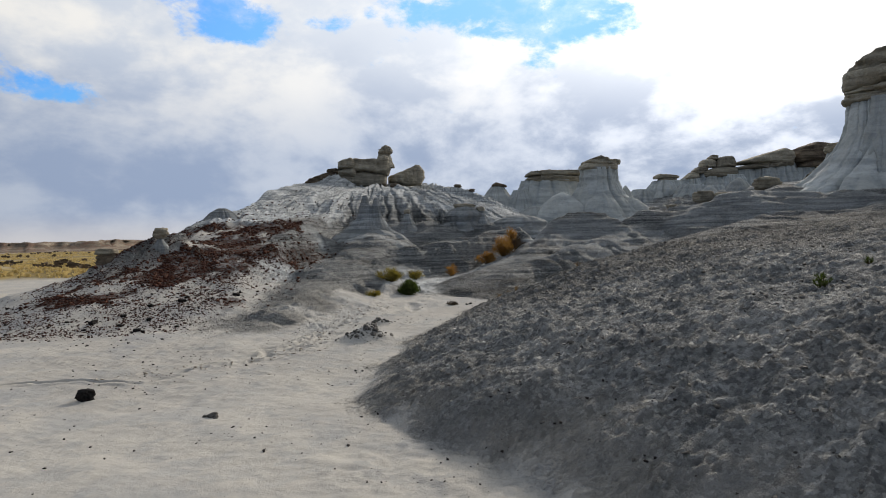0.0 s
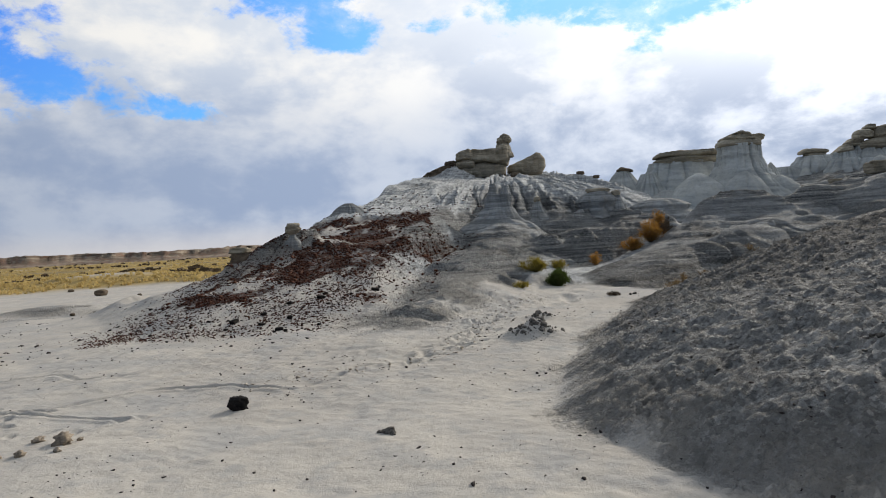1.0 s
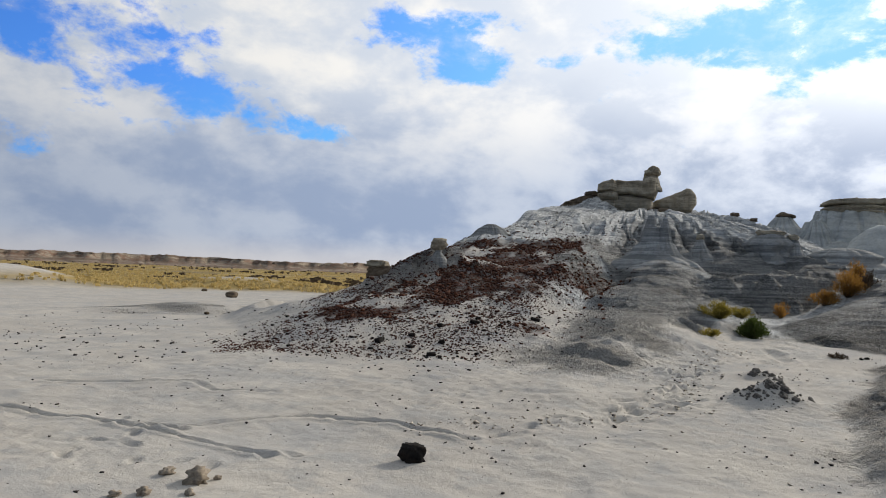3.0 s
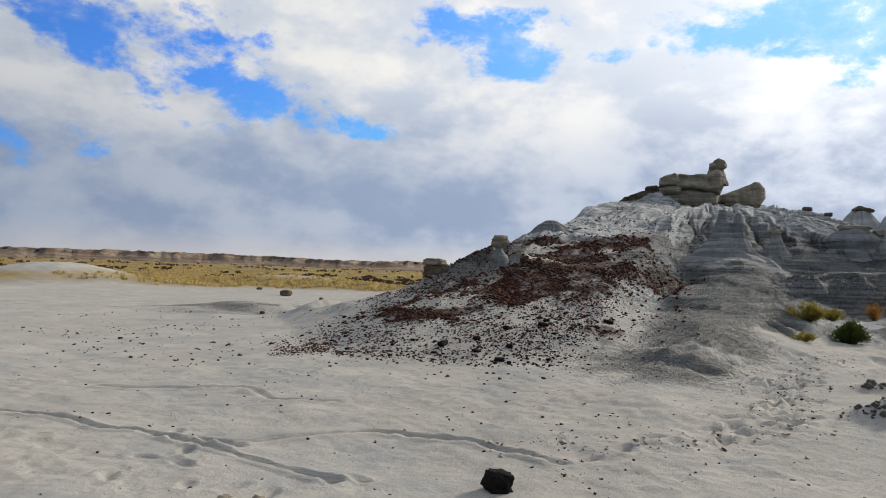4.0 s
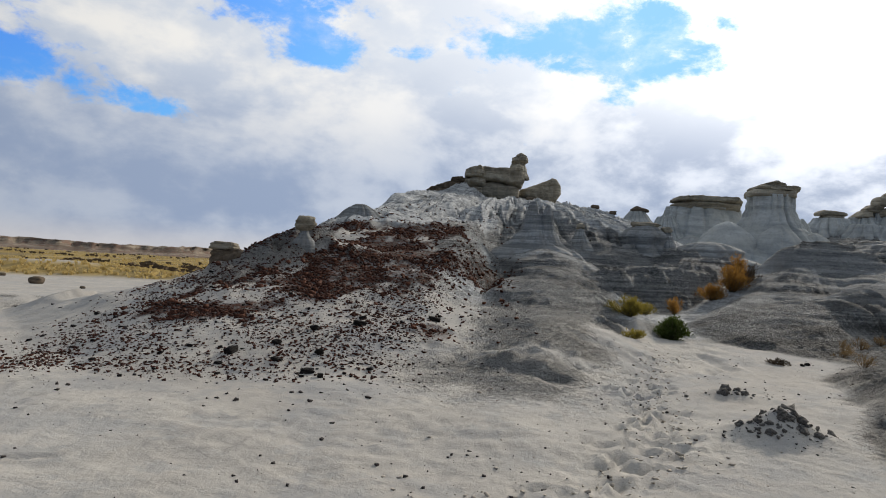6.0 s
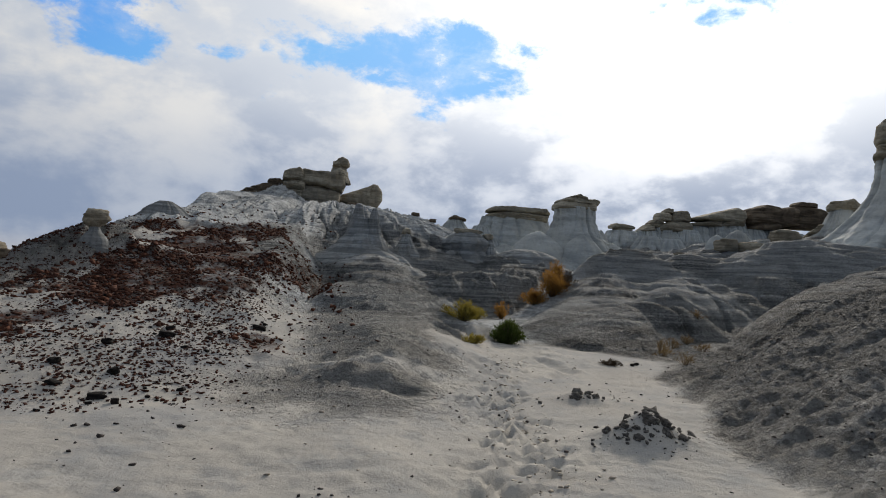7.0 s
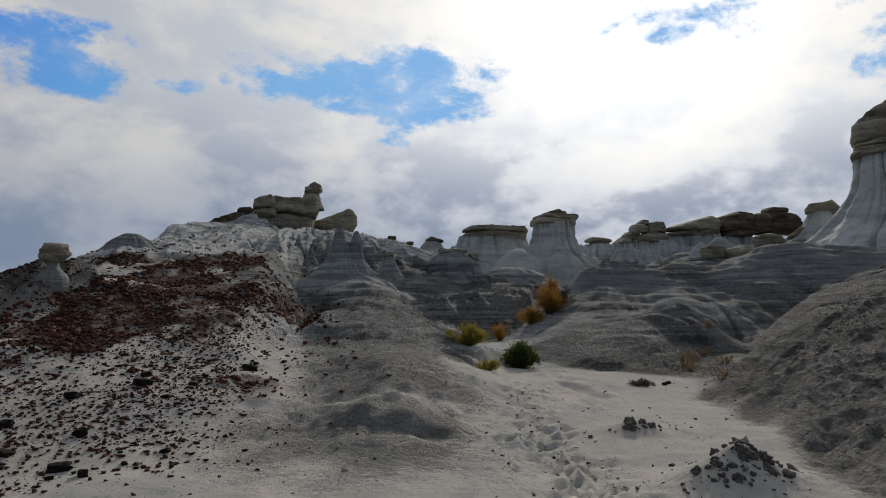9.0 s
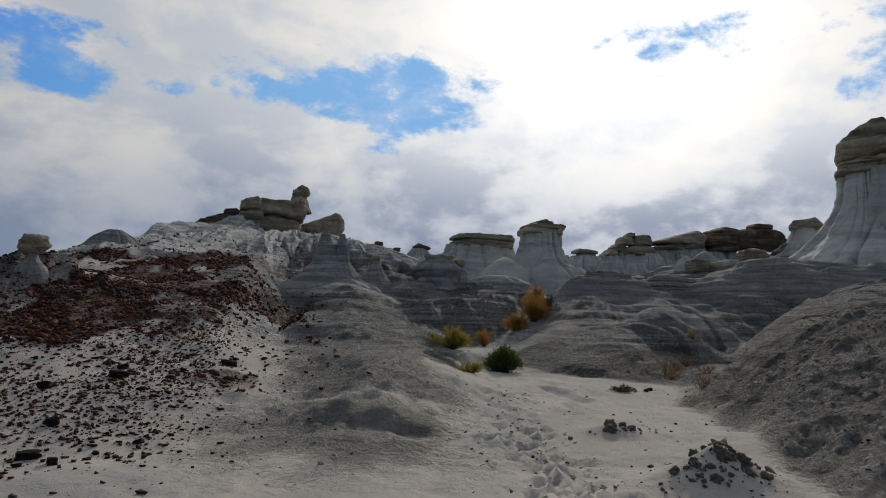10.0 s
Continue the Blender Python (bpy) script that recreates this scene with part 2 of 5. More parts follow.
    right = right + (smooth(step, 0.35, 0.75) - step) * 0.15 * smooth(y, 19, 23) * smooth(d, 0.3, 1.2)

    # left side: the long hill with its rocks on top
    foot = 12.0 + 0.95 * np.maximum(-8.0 - x, 0) + wob * 1.2
    rise = np.interp(y - foot, RISE_S, RISE_Z)
    rise = rise - smooth(x, -5.1, -3.5) * np.interp(y, (13, 18, 23, 26, 28, 31, 40), (0.05, 0.80, 1.30, 1.35, 0.60, 0.15, 0.0))
    rise = rise - np.maximum(x + 2.5, 0) * np.interp(y, (16, 22, 27, 34, 38, 44), (0.05, 0.16, 0.22, 0.17, 0.08, 0.06))
    rise = rise - 0.70 * np.maximum(-9.2 - x + 0.05 * (y - 20), 0) * smooth(y, 17, 23)
    e = np.maximum(np.interp(y, EDGE_Y, EDGE_X) - x + wob * 0.5, 0)
    hold = 1 - np.exp(-e / np.interp(y, (12, 20, 24, 30, 40), (1.5, 1.2, 0.55, 1.4, 5.0)))
    hill = base + np.maximum(rise - base, 0) * hold
    on = smooth(rise, 0.05, 0.6)
    sp, _ = way_off(x, y, [(-3.3, 13.3), (-3.0, 16), (-2.7, 19.5), (-2.6, 24)])
    gu, _ = way_off(x + 0.15 * fbm(x * 1.3, y * 1.3, 3, 12), y, [(-4.7, 14.2), (-4.75, 16.5), (-4.4, 19.5), (-3.75, 22.5), (-4.0, 25.5), (-4.4, 28)])
    knob = 0.10 * fbm(x * 1.1, y * 1.1, 4, 38)
    # the layered nose under the spires, the bench at their feet and the ledge above the wash
    nose_h = spine(x, y, [(-2.8, 26.2), (-2.75, 24.5), (-2.75, 23.2), (-2.8, 21), (-3.0, 18), (-3.2, 15), (-3.5, 13), (-3.6, 10.0)], (2.22, 2.08, 1.90, 1.62, 1.22, 0.76, 0.32, 0.0), 0.20, 1.6)
    ledge_h = spine(x, y, [(-1.3, 22.4), (0.2, 23.8), (1.5, 25.3), (2.6, 27.2)], (1.66, 1.84, 1.96, 2.30), 0.0, 1.0)
    lr, _ = way_off(x, y, [(-1.3, 22.4), (0.2, 23.8), (1.5, 25.3), (2.6, 27.2)])
    ledge_h = ledge_h - 1.35 * np.maximum(lr - 0.55 + 0.25 * fbm(x * 1.6, y * 1.6, 3, 13), 0) ** 1.1
    s2 = spine(x, y, [(-2.2, 26.6), (-0.6, 27.4), (0.9, 28.6), (2.2, 27.8), (3.2, 26.6)], (2.42, 2.58, 2.52, 2.45, 2.10), 0.55, 1.2)
    s3 = spine(x, y, [(-2.6, 29.5), (-0.6, 30.5), (2.2, 31.5), (4.6, 30.0)], (3.30, 3.20, 2.90, 2.35), 0.50, 1.2)
    s4 = spine(x, y, [(-3.0, 43.0), (-0.6, 43.4), (1.1, 43.4), (2.2, 42.4), (3.4, 40.5)], (5.55, 5.62, 5.36, 4.80, 4.20), 0.42, 1.2)
    spurs = np.maximum(np.maximum(nose_h, s2), np.maximum(s3, np.maximum(s4, ledge_h))) + knob
    hill = smax(hill, spurs, 0.07)
    hill = hill + bump(x, y, -4.7, 40.6, 3.0, 1.7, 0.36) + bump(x, y, -6.2, 38.0, 0.9, 1.0, 0.62) + bump(x, y, -7.8, 18.4, 1.0, 0.8, 0.26)
    hill = hill - (0.16 + 0.16 * smooth(y, 17, 22)) * np.exp(-(gu / 0.32) ** 2) * smooth(y, 14.5, 18) * smooth(y, 25.0, 23.0)
    hill = hill + bump(x, y, -3.15, 12.85, 0.16, 0.10, -0.20) + bump(x, y, -3.3, 13.15, 0.35, 0.22, 0.08)
    hill = hill + (0.07 * fbm(x * 2.0, y * 2.0, 4, 35, 0.6) + 0.10 * fbm(x * 6, y * 6, 3, 36)) * np.exp(-((x + 3.5) / 1.3) ** 2 - ((y - 13.6) / 1.2) ** 2)
    # rain-cut flutes running down from the crest, deepest on the pale cap
    turn = np.arctan2(x + 4, 44 - y)
    out = np.hypot(x + 4, 44 - y)
    flute = ridged(turn * 15 + 0.6 * fbm(x * 0.45, y * 0.45, 3, 5), out * 0.09, 4, 21)
    cap_y = y - np.interp(x, CAP_X, CAP_Y) + 0.9 * fbm(x * 0.8, y * 0.8, 3, 22)
    cap_area = smooth(cap_y, -0.3, 0.9) * on * hold * smooth(y, 47, 43)
    hill = hill - np.abs(flute - 1.0) ** 0.8 * 0.26 * cap_area + 0.10 * cap_area
    hill = hill - clefts(x, y) * 0.32 * cap_area
    # the cap ends in a low broken step over the rubble
    hill = hill + 0.14 * smooth(cap_y + 0.5 * fbm(x * 1.6, y * 1.6, 3, 23), -0.2, 0.1) * smooth(x, -9.5, -8.0) * smooth(x, -2.6, -3.6) * smooth(y, 36, 29)
    # knobs of grey clay standing out of the rubble slope
    knobs = smooth(fbm(x * 0.75, y * 0.45, 4, 31, 0.55), 0.06, 0.34) * smooth(x, -4.4, -5.4) * smooth(y, 15.5, 18) * smooth(cap_y, 0.0, -1.5)
    hill = hill - 0.13 * smooth(y, 24, 30) * smooth(x, -3.5, -5.0) + 0.30 * knobs * on
    lumps = fbm(x * 0.9, y * 0.9, 5, 32, 0.58)
    hill = hill + lumps * np.interp(y, (12, 15, 20, 28, 40), (0.05, 0.10, 0.12, 0.10, 0.12)) * on
    hill = hill + 0.024 * fbm(x * 11, y * 9, 3, 40, 0.6) * on * smooth(y, 13.5, 15) * smooth(y, 27, 23) * smooth(x, -4.8, -4.2)
    hill = hill + 0.030 * fbm(x * 5.5, y * 4.0, 4, 37, 0.6) * on * smooth(y, 13, 17)
    # rills down the steep flank of the nose that faces the wash
    flank = smooth(x - np.interp(y, (14, 19, 24), (-2.9, -2.3, -1.9)), 0.0, 0.5) * smooth(y, 15, 17) * smooth(y, 24.5, 23) * smooth(e, 0.05, 0.4)
    rill = ridged((x * 0.45 + y) * 1.5 + 0.5 * fbm(x * 0.9, y * 0.9, 3, 14), (x - y * 0.4) * 0.16, 3, 62)
    hill = hill - np.abs(rill - 1.0) * 0.13 * flank
    # weathered ledges of the layered clay
    layered = smooth(x, -4.9, -4.2) * smooth(y, 14.5, 17.5) * smooth(y, 34, 28) * on * smooth(fbm(x * 0.5, y * 0.7, 3, 30), -0.35, 0.25)
    for thick, lift, seed in ((0.37, 0.60, 33), (0.115, 0.26, 39)):
        step = ((hill + thick * 0.9 * fbm(x * 0.5, y * 0.5, 4, seed)) / thick) % 1.0
        hill = hill + (smooth(step, 0.35, 0.80) - step) * thick * lift * layered

    z = smax(hill, right, 0.06) - 0.0416 * np.exp(-np.abs(hill - right) / 0.12)

    streak = fbm((y - 0.3 * x) * 2.6, x * 0.45, 4, 41)
    grey_r = smooth(raw + 0.35 * streak + 0.5 * fbm(x * 1.1, y * 1.1, 5, 43, 0.6), -0.40, np.interp(y, (4, 6, 8, 10, 13), (1.7, 1.5, 1.2, 0.8, 0.7))) * inside
    clods = fbm(x * 7.5, y * 7.5, 4, 51, 0.62)
    small = fbm(x * 2.2, y * 2.2, 5, 53, 0.62)
    corn = np.abs(fbm(x * 13, y * 13, 3, 57, 0.6)) * smooth(x, -1.5, -0.5) * smooth(y, 15, 11)
    z = z + smooth(grey_r, 0.02, 0.35) * (0.075 * (0.30 - corn)) * (0.4 + 0.9 * smooth(small, -0.3, 0.3)) * smooth(x, -1.5, -0.5) * smooth(y, 15, 11)
    z = z + grey_r * (clods * 0.042 + small * 0.032 + np.maximum(clods, 0) ** 2 * 0.06) * smooth(y, 19, 14.5)
    # runnels down the flank of the mound
    runs = ridged((y - 0.3 * x) * 2.3 + 0.8 * fbm(x * 0.8, y * 0.8, 3, 8), x * 0.35 + y * 0.1, 3, 61)
    z = z + grey_r * (runs - 0.9) * 0.045 * smooth(y, 24, 14) * smooth(y, 6, 9) + grey_r * 0.07 * fbm(x * 1.0, y * 1.0, 3, 63) * smooth(y, 18, 12)
    sand = (1 - grey_r) * (1 - on)
    z = z + (0.030 * fbm(x * 1.2, y * 1.2, 4, 70) + 0.020 * fbm(x * 2.5, y * 2.5, 4, 71) + 0.020 * smooth(fbm(x * 0.7, y * 0.7, 3, 72), 0.05, 0.3) * fbm(x * 9, y * 9, 3, 74, 0.6) + 0.016 * np.abs(fbm(x * 5, y * 6, 3, 73))) * sand
    # runnels left by water, and the trodden line up the wash
    for line, deep, wide in (([(-9.6, 7.5), (-9.1, 7.72), (-7.23, 7.78), (-6.64, 7.86), (-5.76, 8.74), (-4.91, 8.89), (-4.3, 8.6)], 0.075, 0.030),
                             ([(-7.15, 7.75), (-6.4, 7.62), (-5.4, 7.5)], 0.075, 0.030), ([(-9.5, 8.9), (-8.0, 9.6), (-7.3, 9.3), (-6.6, 9.5)], 0.05, 0.032),
                             ([(-1.05, 14.2), (-0.7, 14.7), (-0.75, 15.6)], 0.07, 0.09)):
        r, along = way_off(x + 0.10 * fbm(x * 2.5, y * 2.5, 3, 77), y + 0.12 * fbm(x * 2.5, y * 2.5, 3, 78), line)
        z = z - deep * np.exp(-(r / wide) ** 2) * (0.55 + 0.9 * np.abs(vnoise(along * 1.7, 0 * along, 79)))
        z = z + deep * 0.30 * np.exp(-((r - wide * 2.0) / wide) ** 2)
    z = footprints(x, y, z)
    r, along = way_off(x, y, [(-4.6, 8.9), (-3.2, 9.6), (-2.35, 10.6), (-2.1, 12.5), (-1.9, 14.0), (-1.3, 15.3)])
    tread = np.exp(-(r / 0.42) ** 2) * smooth(along, 0.6, 2.4)
    z = z - tread * (0.03 - 0.07 * np.abs(fbm(x * 7.5, y * 7.5, 3, 87))) * sand
    z = z + bump(x, y, -1.34, 11.36, 0.42, 0.27, 0.18) + bump(x, y, -1.30, 11.36, 0.14, 0.12, 0.08) + bump(x, y, -1.25, 12.9, 0.28, 0.2, 0.10)
    lay = np.exp(-((x + 1.6) / 1.1) ** 2 - ((y - 10.8) / 1.6) ** 2) + 0.3 * smooth(fbm(x * 0.35, y * 0.35, 2, 88), 0.15, 0.3)
    z = z + 0.006 * np.sin((x * 0.5 + y) * 42 + 3 * fbm(x, y, 2, 89)) * lay * sand

    if not full:
        return z
    # shares of the soils
    patchy = fbm(x * 0.9, y * 0.9, 4, 81)
    grey_h = np.exp(-((sp - 0.1) / np.interp(y, (13, 17, 22), (0.8, 1.05, 1.4))) ** 4) * (0.02 + 0.74 * smooth(y + 2.2 * patchy, 13.8, 17.0)) * smooth(y + 0.8 * fbm(x * 1.2, y * 1.2, 3, 84), 12.4, 14.2)
    grey_h = np.maximum(grey_h, smooth(y, 19.5, 21.5) * smooth(x, -4.6, -3.6) * smooth(y, 32, 28) * (0.80 + 0.7 * fbm(x * 0.4, y * 1.3, 3, 83)))
    grey_h = np.maximum(grey_h, 0.9 * knobs * smooth(rise, 0.7, 1.4))
    grey_h = np.maximum(grey_h, smooth(x, -7.0, -8.6) * smooth(rise, 0.7, 1.4) * smooth(y, 22, 20) * (0.55 + 0.6 * fbm(x * 0.8, y * 0.8, 3, 85)))
    under_cap = smooth(x, -5.6, -5.0) * smooth(x, -3.2, -3.8) * smooth(y, 18.5, 20.5) * smooth(cap_y, 0.2, -0.4)
    grey_h = np.maximum(grey_h, under_cap * (0.60 + 0.9 * patchy))
    bench = np.exp(-((y - 24.2 + 0.4 * patchy) / 0.55) ** 2) * smooth(x, -4.0, -3.4) * smooth(x, -0.6, -1.4)
    grey_h = grey_h * (1 - 0.75 * bench) * smooth(rise, 0.0, 0.3) * smooth(e, 0.0, 0.4)
    grey_h = grey_h + np.clip(0.50 + 0.9 * fbm(x * 1.9, y * 1.9, 4, 86), 0, 0.85) * np.exp(-((x + 3.6) / 0.95) ** 2 - ((y - 12.8) / 0.85) ** 2)
    red, _ = way_off(x, y, [(-6.5, 17.0), (-6.5, 21), (-6.3, 24), (-6.8, 26.0)])
    fan = fbm(turn * 24 + 0.8 * fbm(x * 0.6, y * 0.6, 2, 92), out * 0.16, 4, 93, 0.6)
    red = smooth(1.95 - 0.62 * red + 3.2 * fbm(x * 0.9, y * 0.9, 5, 91, 0.65) + 3.0 * fan - 1.5 * knobs, 0.35, 1.9) * on * 0.95
    red = red * smooth(x + 0.5 * fbm(x * 0.9, y * 0.9, 3, 96), -4.1, -5.0) * smooth(cap_y, 0.35, -0.25)
    red = np.maximum(red, 0.75 * np.exp(-((gu - 0.1) / 0.45) ** 2) * smooth(y, 17.5, 19.5) * smooth(y, 23.5, 21.5) * np.clip(0.55 + 1.6 * patchy, 0, 1))
    red = np.maximum(red, 0.26 * smooth(y, 13.6, 16.0) * smooth(x, -4.8, -5.8) * smooth(y, 20, 18) * on * np.clip(0.5 + 1.3 * fbm(x * 1.3, y * 1.3, 4, 94), 0, 1))
    top = np.maximum(smooth(cap_y, -0.2, 0.5), 0.8 * smooth(y, 15.5, 18.5) * smooth(x, -6.0, -4.4)) * on
    head = 0.5 * smooth(y, 19.5, 21.5) * smooth(x, -4.0, -2.5)
    top = np.maximum(np.maximum(top, head), bench)
    # pale terrace patches: dry crust, plus grazing sun on the tops put into colour
    bare = smooth(fbm(x * 0.30, y * 0.55, 4, 97) + 0.22, -0.05, 0.25) * smooth(y, 17.5, 21)
    grey_r = grey_r * (1 - 0.60 * bare)
    top = np.maximum(top, bare * smooth(d, 0.2, 0.8) * 0.85)
    grass = smooth(far + 5 * fbm(x * 0.12, y * 0.12, 3, 95), 42, 48) * smooth(x, 2, -12) * smooth(z, 0.45, 0.05)
    knolls = bump(x, y, -16.5, 20.5, 3.0, 1.6, 1.0, 20) + bump(x, y, -13.2, 23.0, 1.8, 1.5, 1.0)
    grey = np.clip(np.maximum(np.maximum(grey_r, grey_h), knolls * (0.45 + 1.2 * fbm(x * 0.9, y * 1.6, 4, 82))), 0, 1)
    return z, grey, red, grass, top


def ground_z(x, y):
    return float(soils(np.array([x]), np.array([y]))[0])

# ---------------- materials ----------------
def material(name):
    m = bpy.data.materials.new(name)
    m.use_nodes = True
    g = Nodes(m.node_tree)
    where = g.add("ShaderNodeTexCoord").outputs["Object"]
    return m, g, where


def finish(g, colour, rough=0.9, height=None, depth=0.02, strength=0.6, spec=0.2):
    p = g.add("ShaderNodeBsdfPrincipled", inputs={"Base Color": colour, "Roughness": rough, "Specular IOR Level": spec})
    if height is not None:
        b = g.add("ShaderNodeBump", inputs={"Strength": strength, "Distance": depth, "Height": height})
        g.put(p.inputs["Normal"], b.outputs[0])
    o = g.add("ShaderNodeOutputMaterial")
    g.put(o.inputs[0], p.outputs[0])


def make_ground():
    m, g, p = material("desert_ground")
    soil = g.add("ShaderNodeAttribute", attribute_name="soil")
    grey, red, grass = g.xyz(soil.outputs["Vector"])
    top = soil.outputs["Alpha"]
    x, y, z = g.xyz(p)
    coarse = g.noise(p, 0.8, 6, 0.6)
    fine = g.noise(p, 9.0, 6, 0.65)
    grit = g.noise(p, 70.0, 3, 0.7)
    crumb = g.noise(p, 22.0, 5, 0.72)
    ragged = g.math("ADD", g.math("MULTIPLY", g.math("SUBTRACT", fine, 0.5), 1.1), g.math("MULTIPLY", g.math("SUBTRACT", crumb, 0.5), 0.9))
    grey = g.ramp(g.math("ADD", grey, g.math("MULTIPLY", ragged, g.math("MULTIPLY", grey, 3.0, clamp=True))), 0.0, 1.0)
    top = g.ramp(g.math("ADD", top, g.math("MULTIPLY", ragged, g.math("MULTIPLY", top, 2.5, clamp=True))), 0.1, 0.8)
    sand = g.mix(g.ramp(coarse, 0.35, 0.7), (0.555, 0.532, 0.483), (0.458, 0.447, 0.422))
    # the fine tone also stands in for tiny shadows in the sand
    sand = g.mix(g.ramp(fine, 0.50, 0.64, 0.0, 0.35), sand, (0.39, 0.365, 0.325))
    sand = g.mix(g.ramp(g.noise(p, 0.27, 5, 0.62), 0.46, 0.60, 0.0, 0.60), sand, (0.46, 0.435, 0.395))
    sand = g.mix(g.ramp(g.noise(g.vmath("ADD", p, (11.0, 5.0, 0.0)), 1.9, 5, 0.68), 0.51, 0.61, 0.0, 0.6), sand, (0.385, 0.385, 0.38))
    sand = g.mix(g.ramp(g.noise(g.vmath("ADD", p, (3.0, 8.0, 0.0)), 0.62, 7, 0.66), 0.50, 0.62, 0.0, 0.55), sand, (0.40, 0.405, 0.405))
    sand = g.mix(g.ramp(grit, 0.56, 0.66, 0.0, 0.45), sand, (0.30, 0.27, 0.24))
    # clay: layers show as bands of height
    band = g.noise(g.vec(g.math("MULTIPLY", x, 0.45), g.math("MULTIPLY", y, 0.45), g.math("MULTIPLY", z, 6.5)), 1.6, 8, 0.66, 0.3)
    clay = g.mix(g.ramp(band, 0.42, 0.58), (0.115, 0.124, 0.130), (0.345, 0.36, 0.37))
    # dark fine and grit, pale crumb tops: small-scale light and shade in the colour
    clay = g.mix(g.ramp(fine, 0.47, 0.57, 0.0, 0.6), clay, (0.135, 0.140, 0.138))
    clay = g.mix(g.ramp(crumb, 0.49, 0.60, 0.0, 0.85), clay, (0.42, 0.43, 0.42))
    clay = g.mix(g.math("MULTIPLY", g.ramp(coarse, 0.50, 0.60, 0.0, 0.65), g.ramp(y, 11.0, 15.0, 1.0, 0.45)), clay, (0.46, 0.475, 0.475))
    clay = g.mix(g.ramp(grit, 0.50, 0.58, 0.0, 0.45), clay, (0.095, 0.10, 0.102))
    clay = g.mix(g.ramp(g.noise(g.vmath("ADD", p, (4.0, 9.0, 2.0)), 0.45, 5, 0.6), 0.54, 0.66, 0.0, 0.45), clay, (0.115, 0.098, 0.075))
    pale = g.mix(g.ramp(g.math("ADD", g.math("MULTIPLY", band, 0.6), g.math("MULTIPLY", fine, 0.4)), 0.40, 0.57), (0.25, 0.268, 0.28), (0.58, 0.605, 0.615))
    streak = g.noise(g.vec(g.math("MULTIPLY", x, 0.16), g.math("MULTIPLY", y, 0.16), g.math("MULTIPLY", z, 15.0)), 1.0, 6, 0.6, 0.2)
    clay = g.mix(g.math("MULTIPLY", g.ramp(streak, 0.53, 0.62, 0.0, 0.75), g.ramp(y, 13.5, 16.0)), clay, (0.47, 0.475, 0.465))
    clay = g.mix(g.math("MULTIPLY", g.ramp(streak, 0.47, 0.40, 0.0, 0.6), g.ramp(y, 13.5, 16.0)), clay, (0.085, 0.09, 0.092))
    # near clay paler: skylight on the mound's near face put into the colour
    clay = g.mix(g.ramp(y, 11.5, 14.5, 0.62, 0.0), clay, g.mix(g.ramp(fine, 0.40, 0.60), (0.30, 0.31, 0.315), (0.47, 0.475, 0.47)))
    rust = g.mix(g.ramp(fine, 0.40, 0.62), (0.020, 0.013, 0.011), (0.105, 0.043, 0.028))
    rust = g.mix(g.ramp(g.noise(p, 2.6, 6, 0.7), 0.50, 0.60, 0.0, 0.75), rust, (0.20, 0.20, 0.205))
    # straw colour of the grass, its gold also carrying sunlight on the plain
    straw = g.mix(g.ramp(g.noise(g.vec(g.math("MULTIPLY", x, 0.3), g.math("MULTIPLY", y, 0.12), 0.0), 0.5, 5, 0.65), 0.40, 0.62), (0.38, 0.28, 0.10), (0.17, 0.135, 0.065))
    straw = g.mix(g.ramp(g.noise(p, 0.9, 3, 0.7), 0.52, 0.64, 0.0, 0.5), straw, (0.52, 0.40, 0.17))
    bare = g.noise(g.vec(g.math("MULTIPLY", x, 0.25), y, 0.0), 0.035, 4, 0.6)
    straw = g.mix(g.ramp(bare, 0.57, 0.63, 0.0, 0.8), straw, (0.42, 0.38, 0.34))
    clay = g.mix(g.math("MULTIPLY", g.ramp(g.noise(g.vmath("ADD", p, (1.0, 7.0, 3.0)), 0.75, 7, 0.68), 0.48, 0.60, 0.0, 0.85), g.ramp(y, 9.0, 13.0, 1.0, 0.35)), clay, (0.50, 0.50, 0.49))
    # mix factor: clay turns darker and browner beyond y 11.5, fading out by 19
    crust = g.math("MULTIPLY", g.ramp(g.math("ADD", y, g.math("MULTIPLY", coarse, 6.0)), 11.5, 15.0, 0.0, 0.6), g.math("MULTIPLY", g.ramp(crumb, 0.40, 0.55, 0.35, 1.0), g.math("MULTIPLY", g.ramp(y, 16.5, 19.0, 1.0, 0.0), g.ramp(x, -1.6, -0.6))))
    clay = g.mix(crust, clay, (0.125, 0.118, 0.105))
    cell = g.add("ShaderNodeTexVoronoi", inputs={"Vector": g.vmath("ADD", p, g.vmath("SCALE", g.vec(fine, crumb, grit), 0.08)), "Scale": 26.0})
    tint = g.xyz(cell.outputs[1])[0]
    clay = g.mix(1.0, clay, g.vmath("SCALE", g.vec(1.0, 1.0, 1.0), g.math("ADD", 0.68, g.math("MULTIPLY", tint, 0.95))), "MULTIPLY")
    red = g.ramp(g.math("ADD", red, g.math("MULTIPLY", ragged, g.math("MULTIPLY", red, 2.5, clamp=True))), 0.08, 0.85)
    c = g.mix(top, sand, pale)
    c = g.mix(grey, c, clay)
    c = g.mix(red, c, rust)
    c = g.mix(grass, c, straw)
    h = g.math("ADD", g.math("MULTIPLY", fine, g.math("ADD", 0.13, g.math("MULTIPLY", grey, 1.5))), g.math("MULTIPLY", grit, g.math("ADD", 0.05, g.math("MULTIPLY", grey, 0.4))))
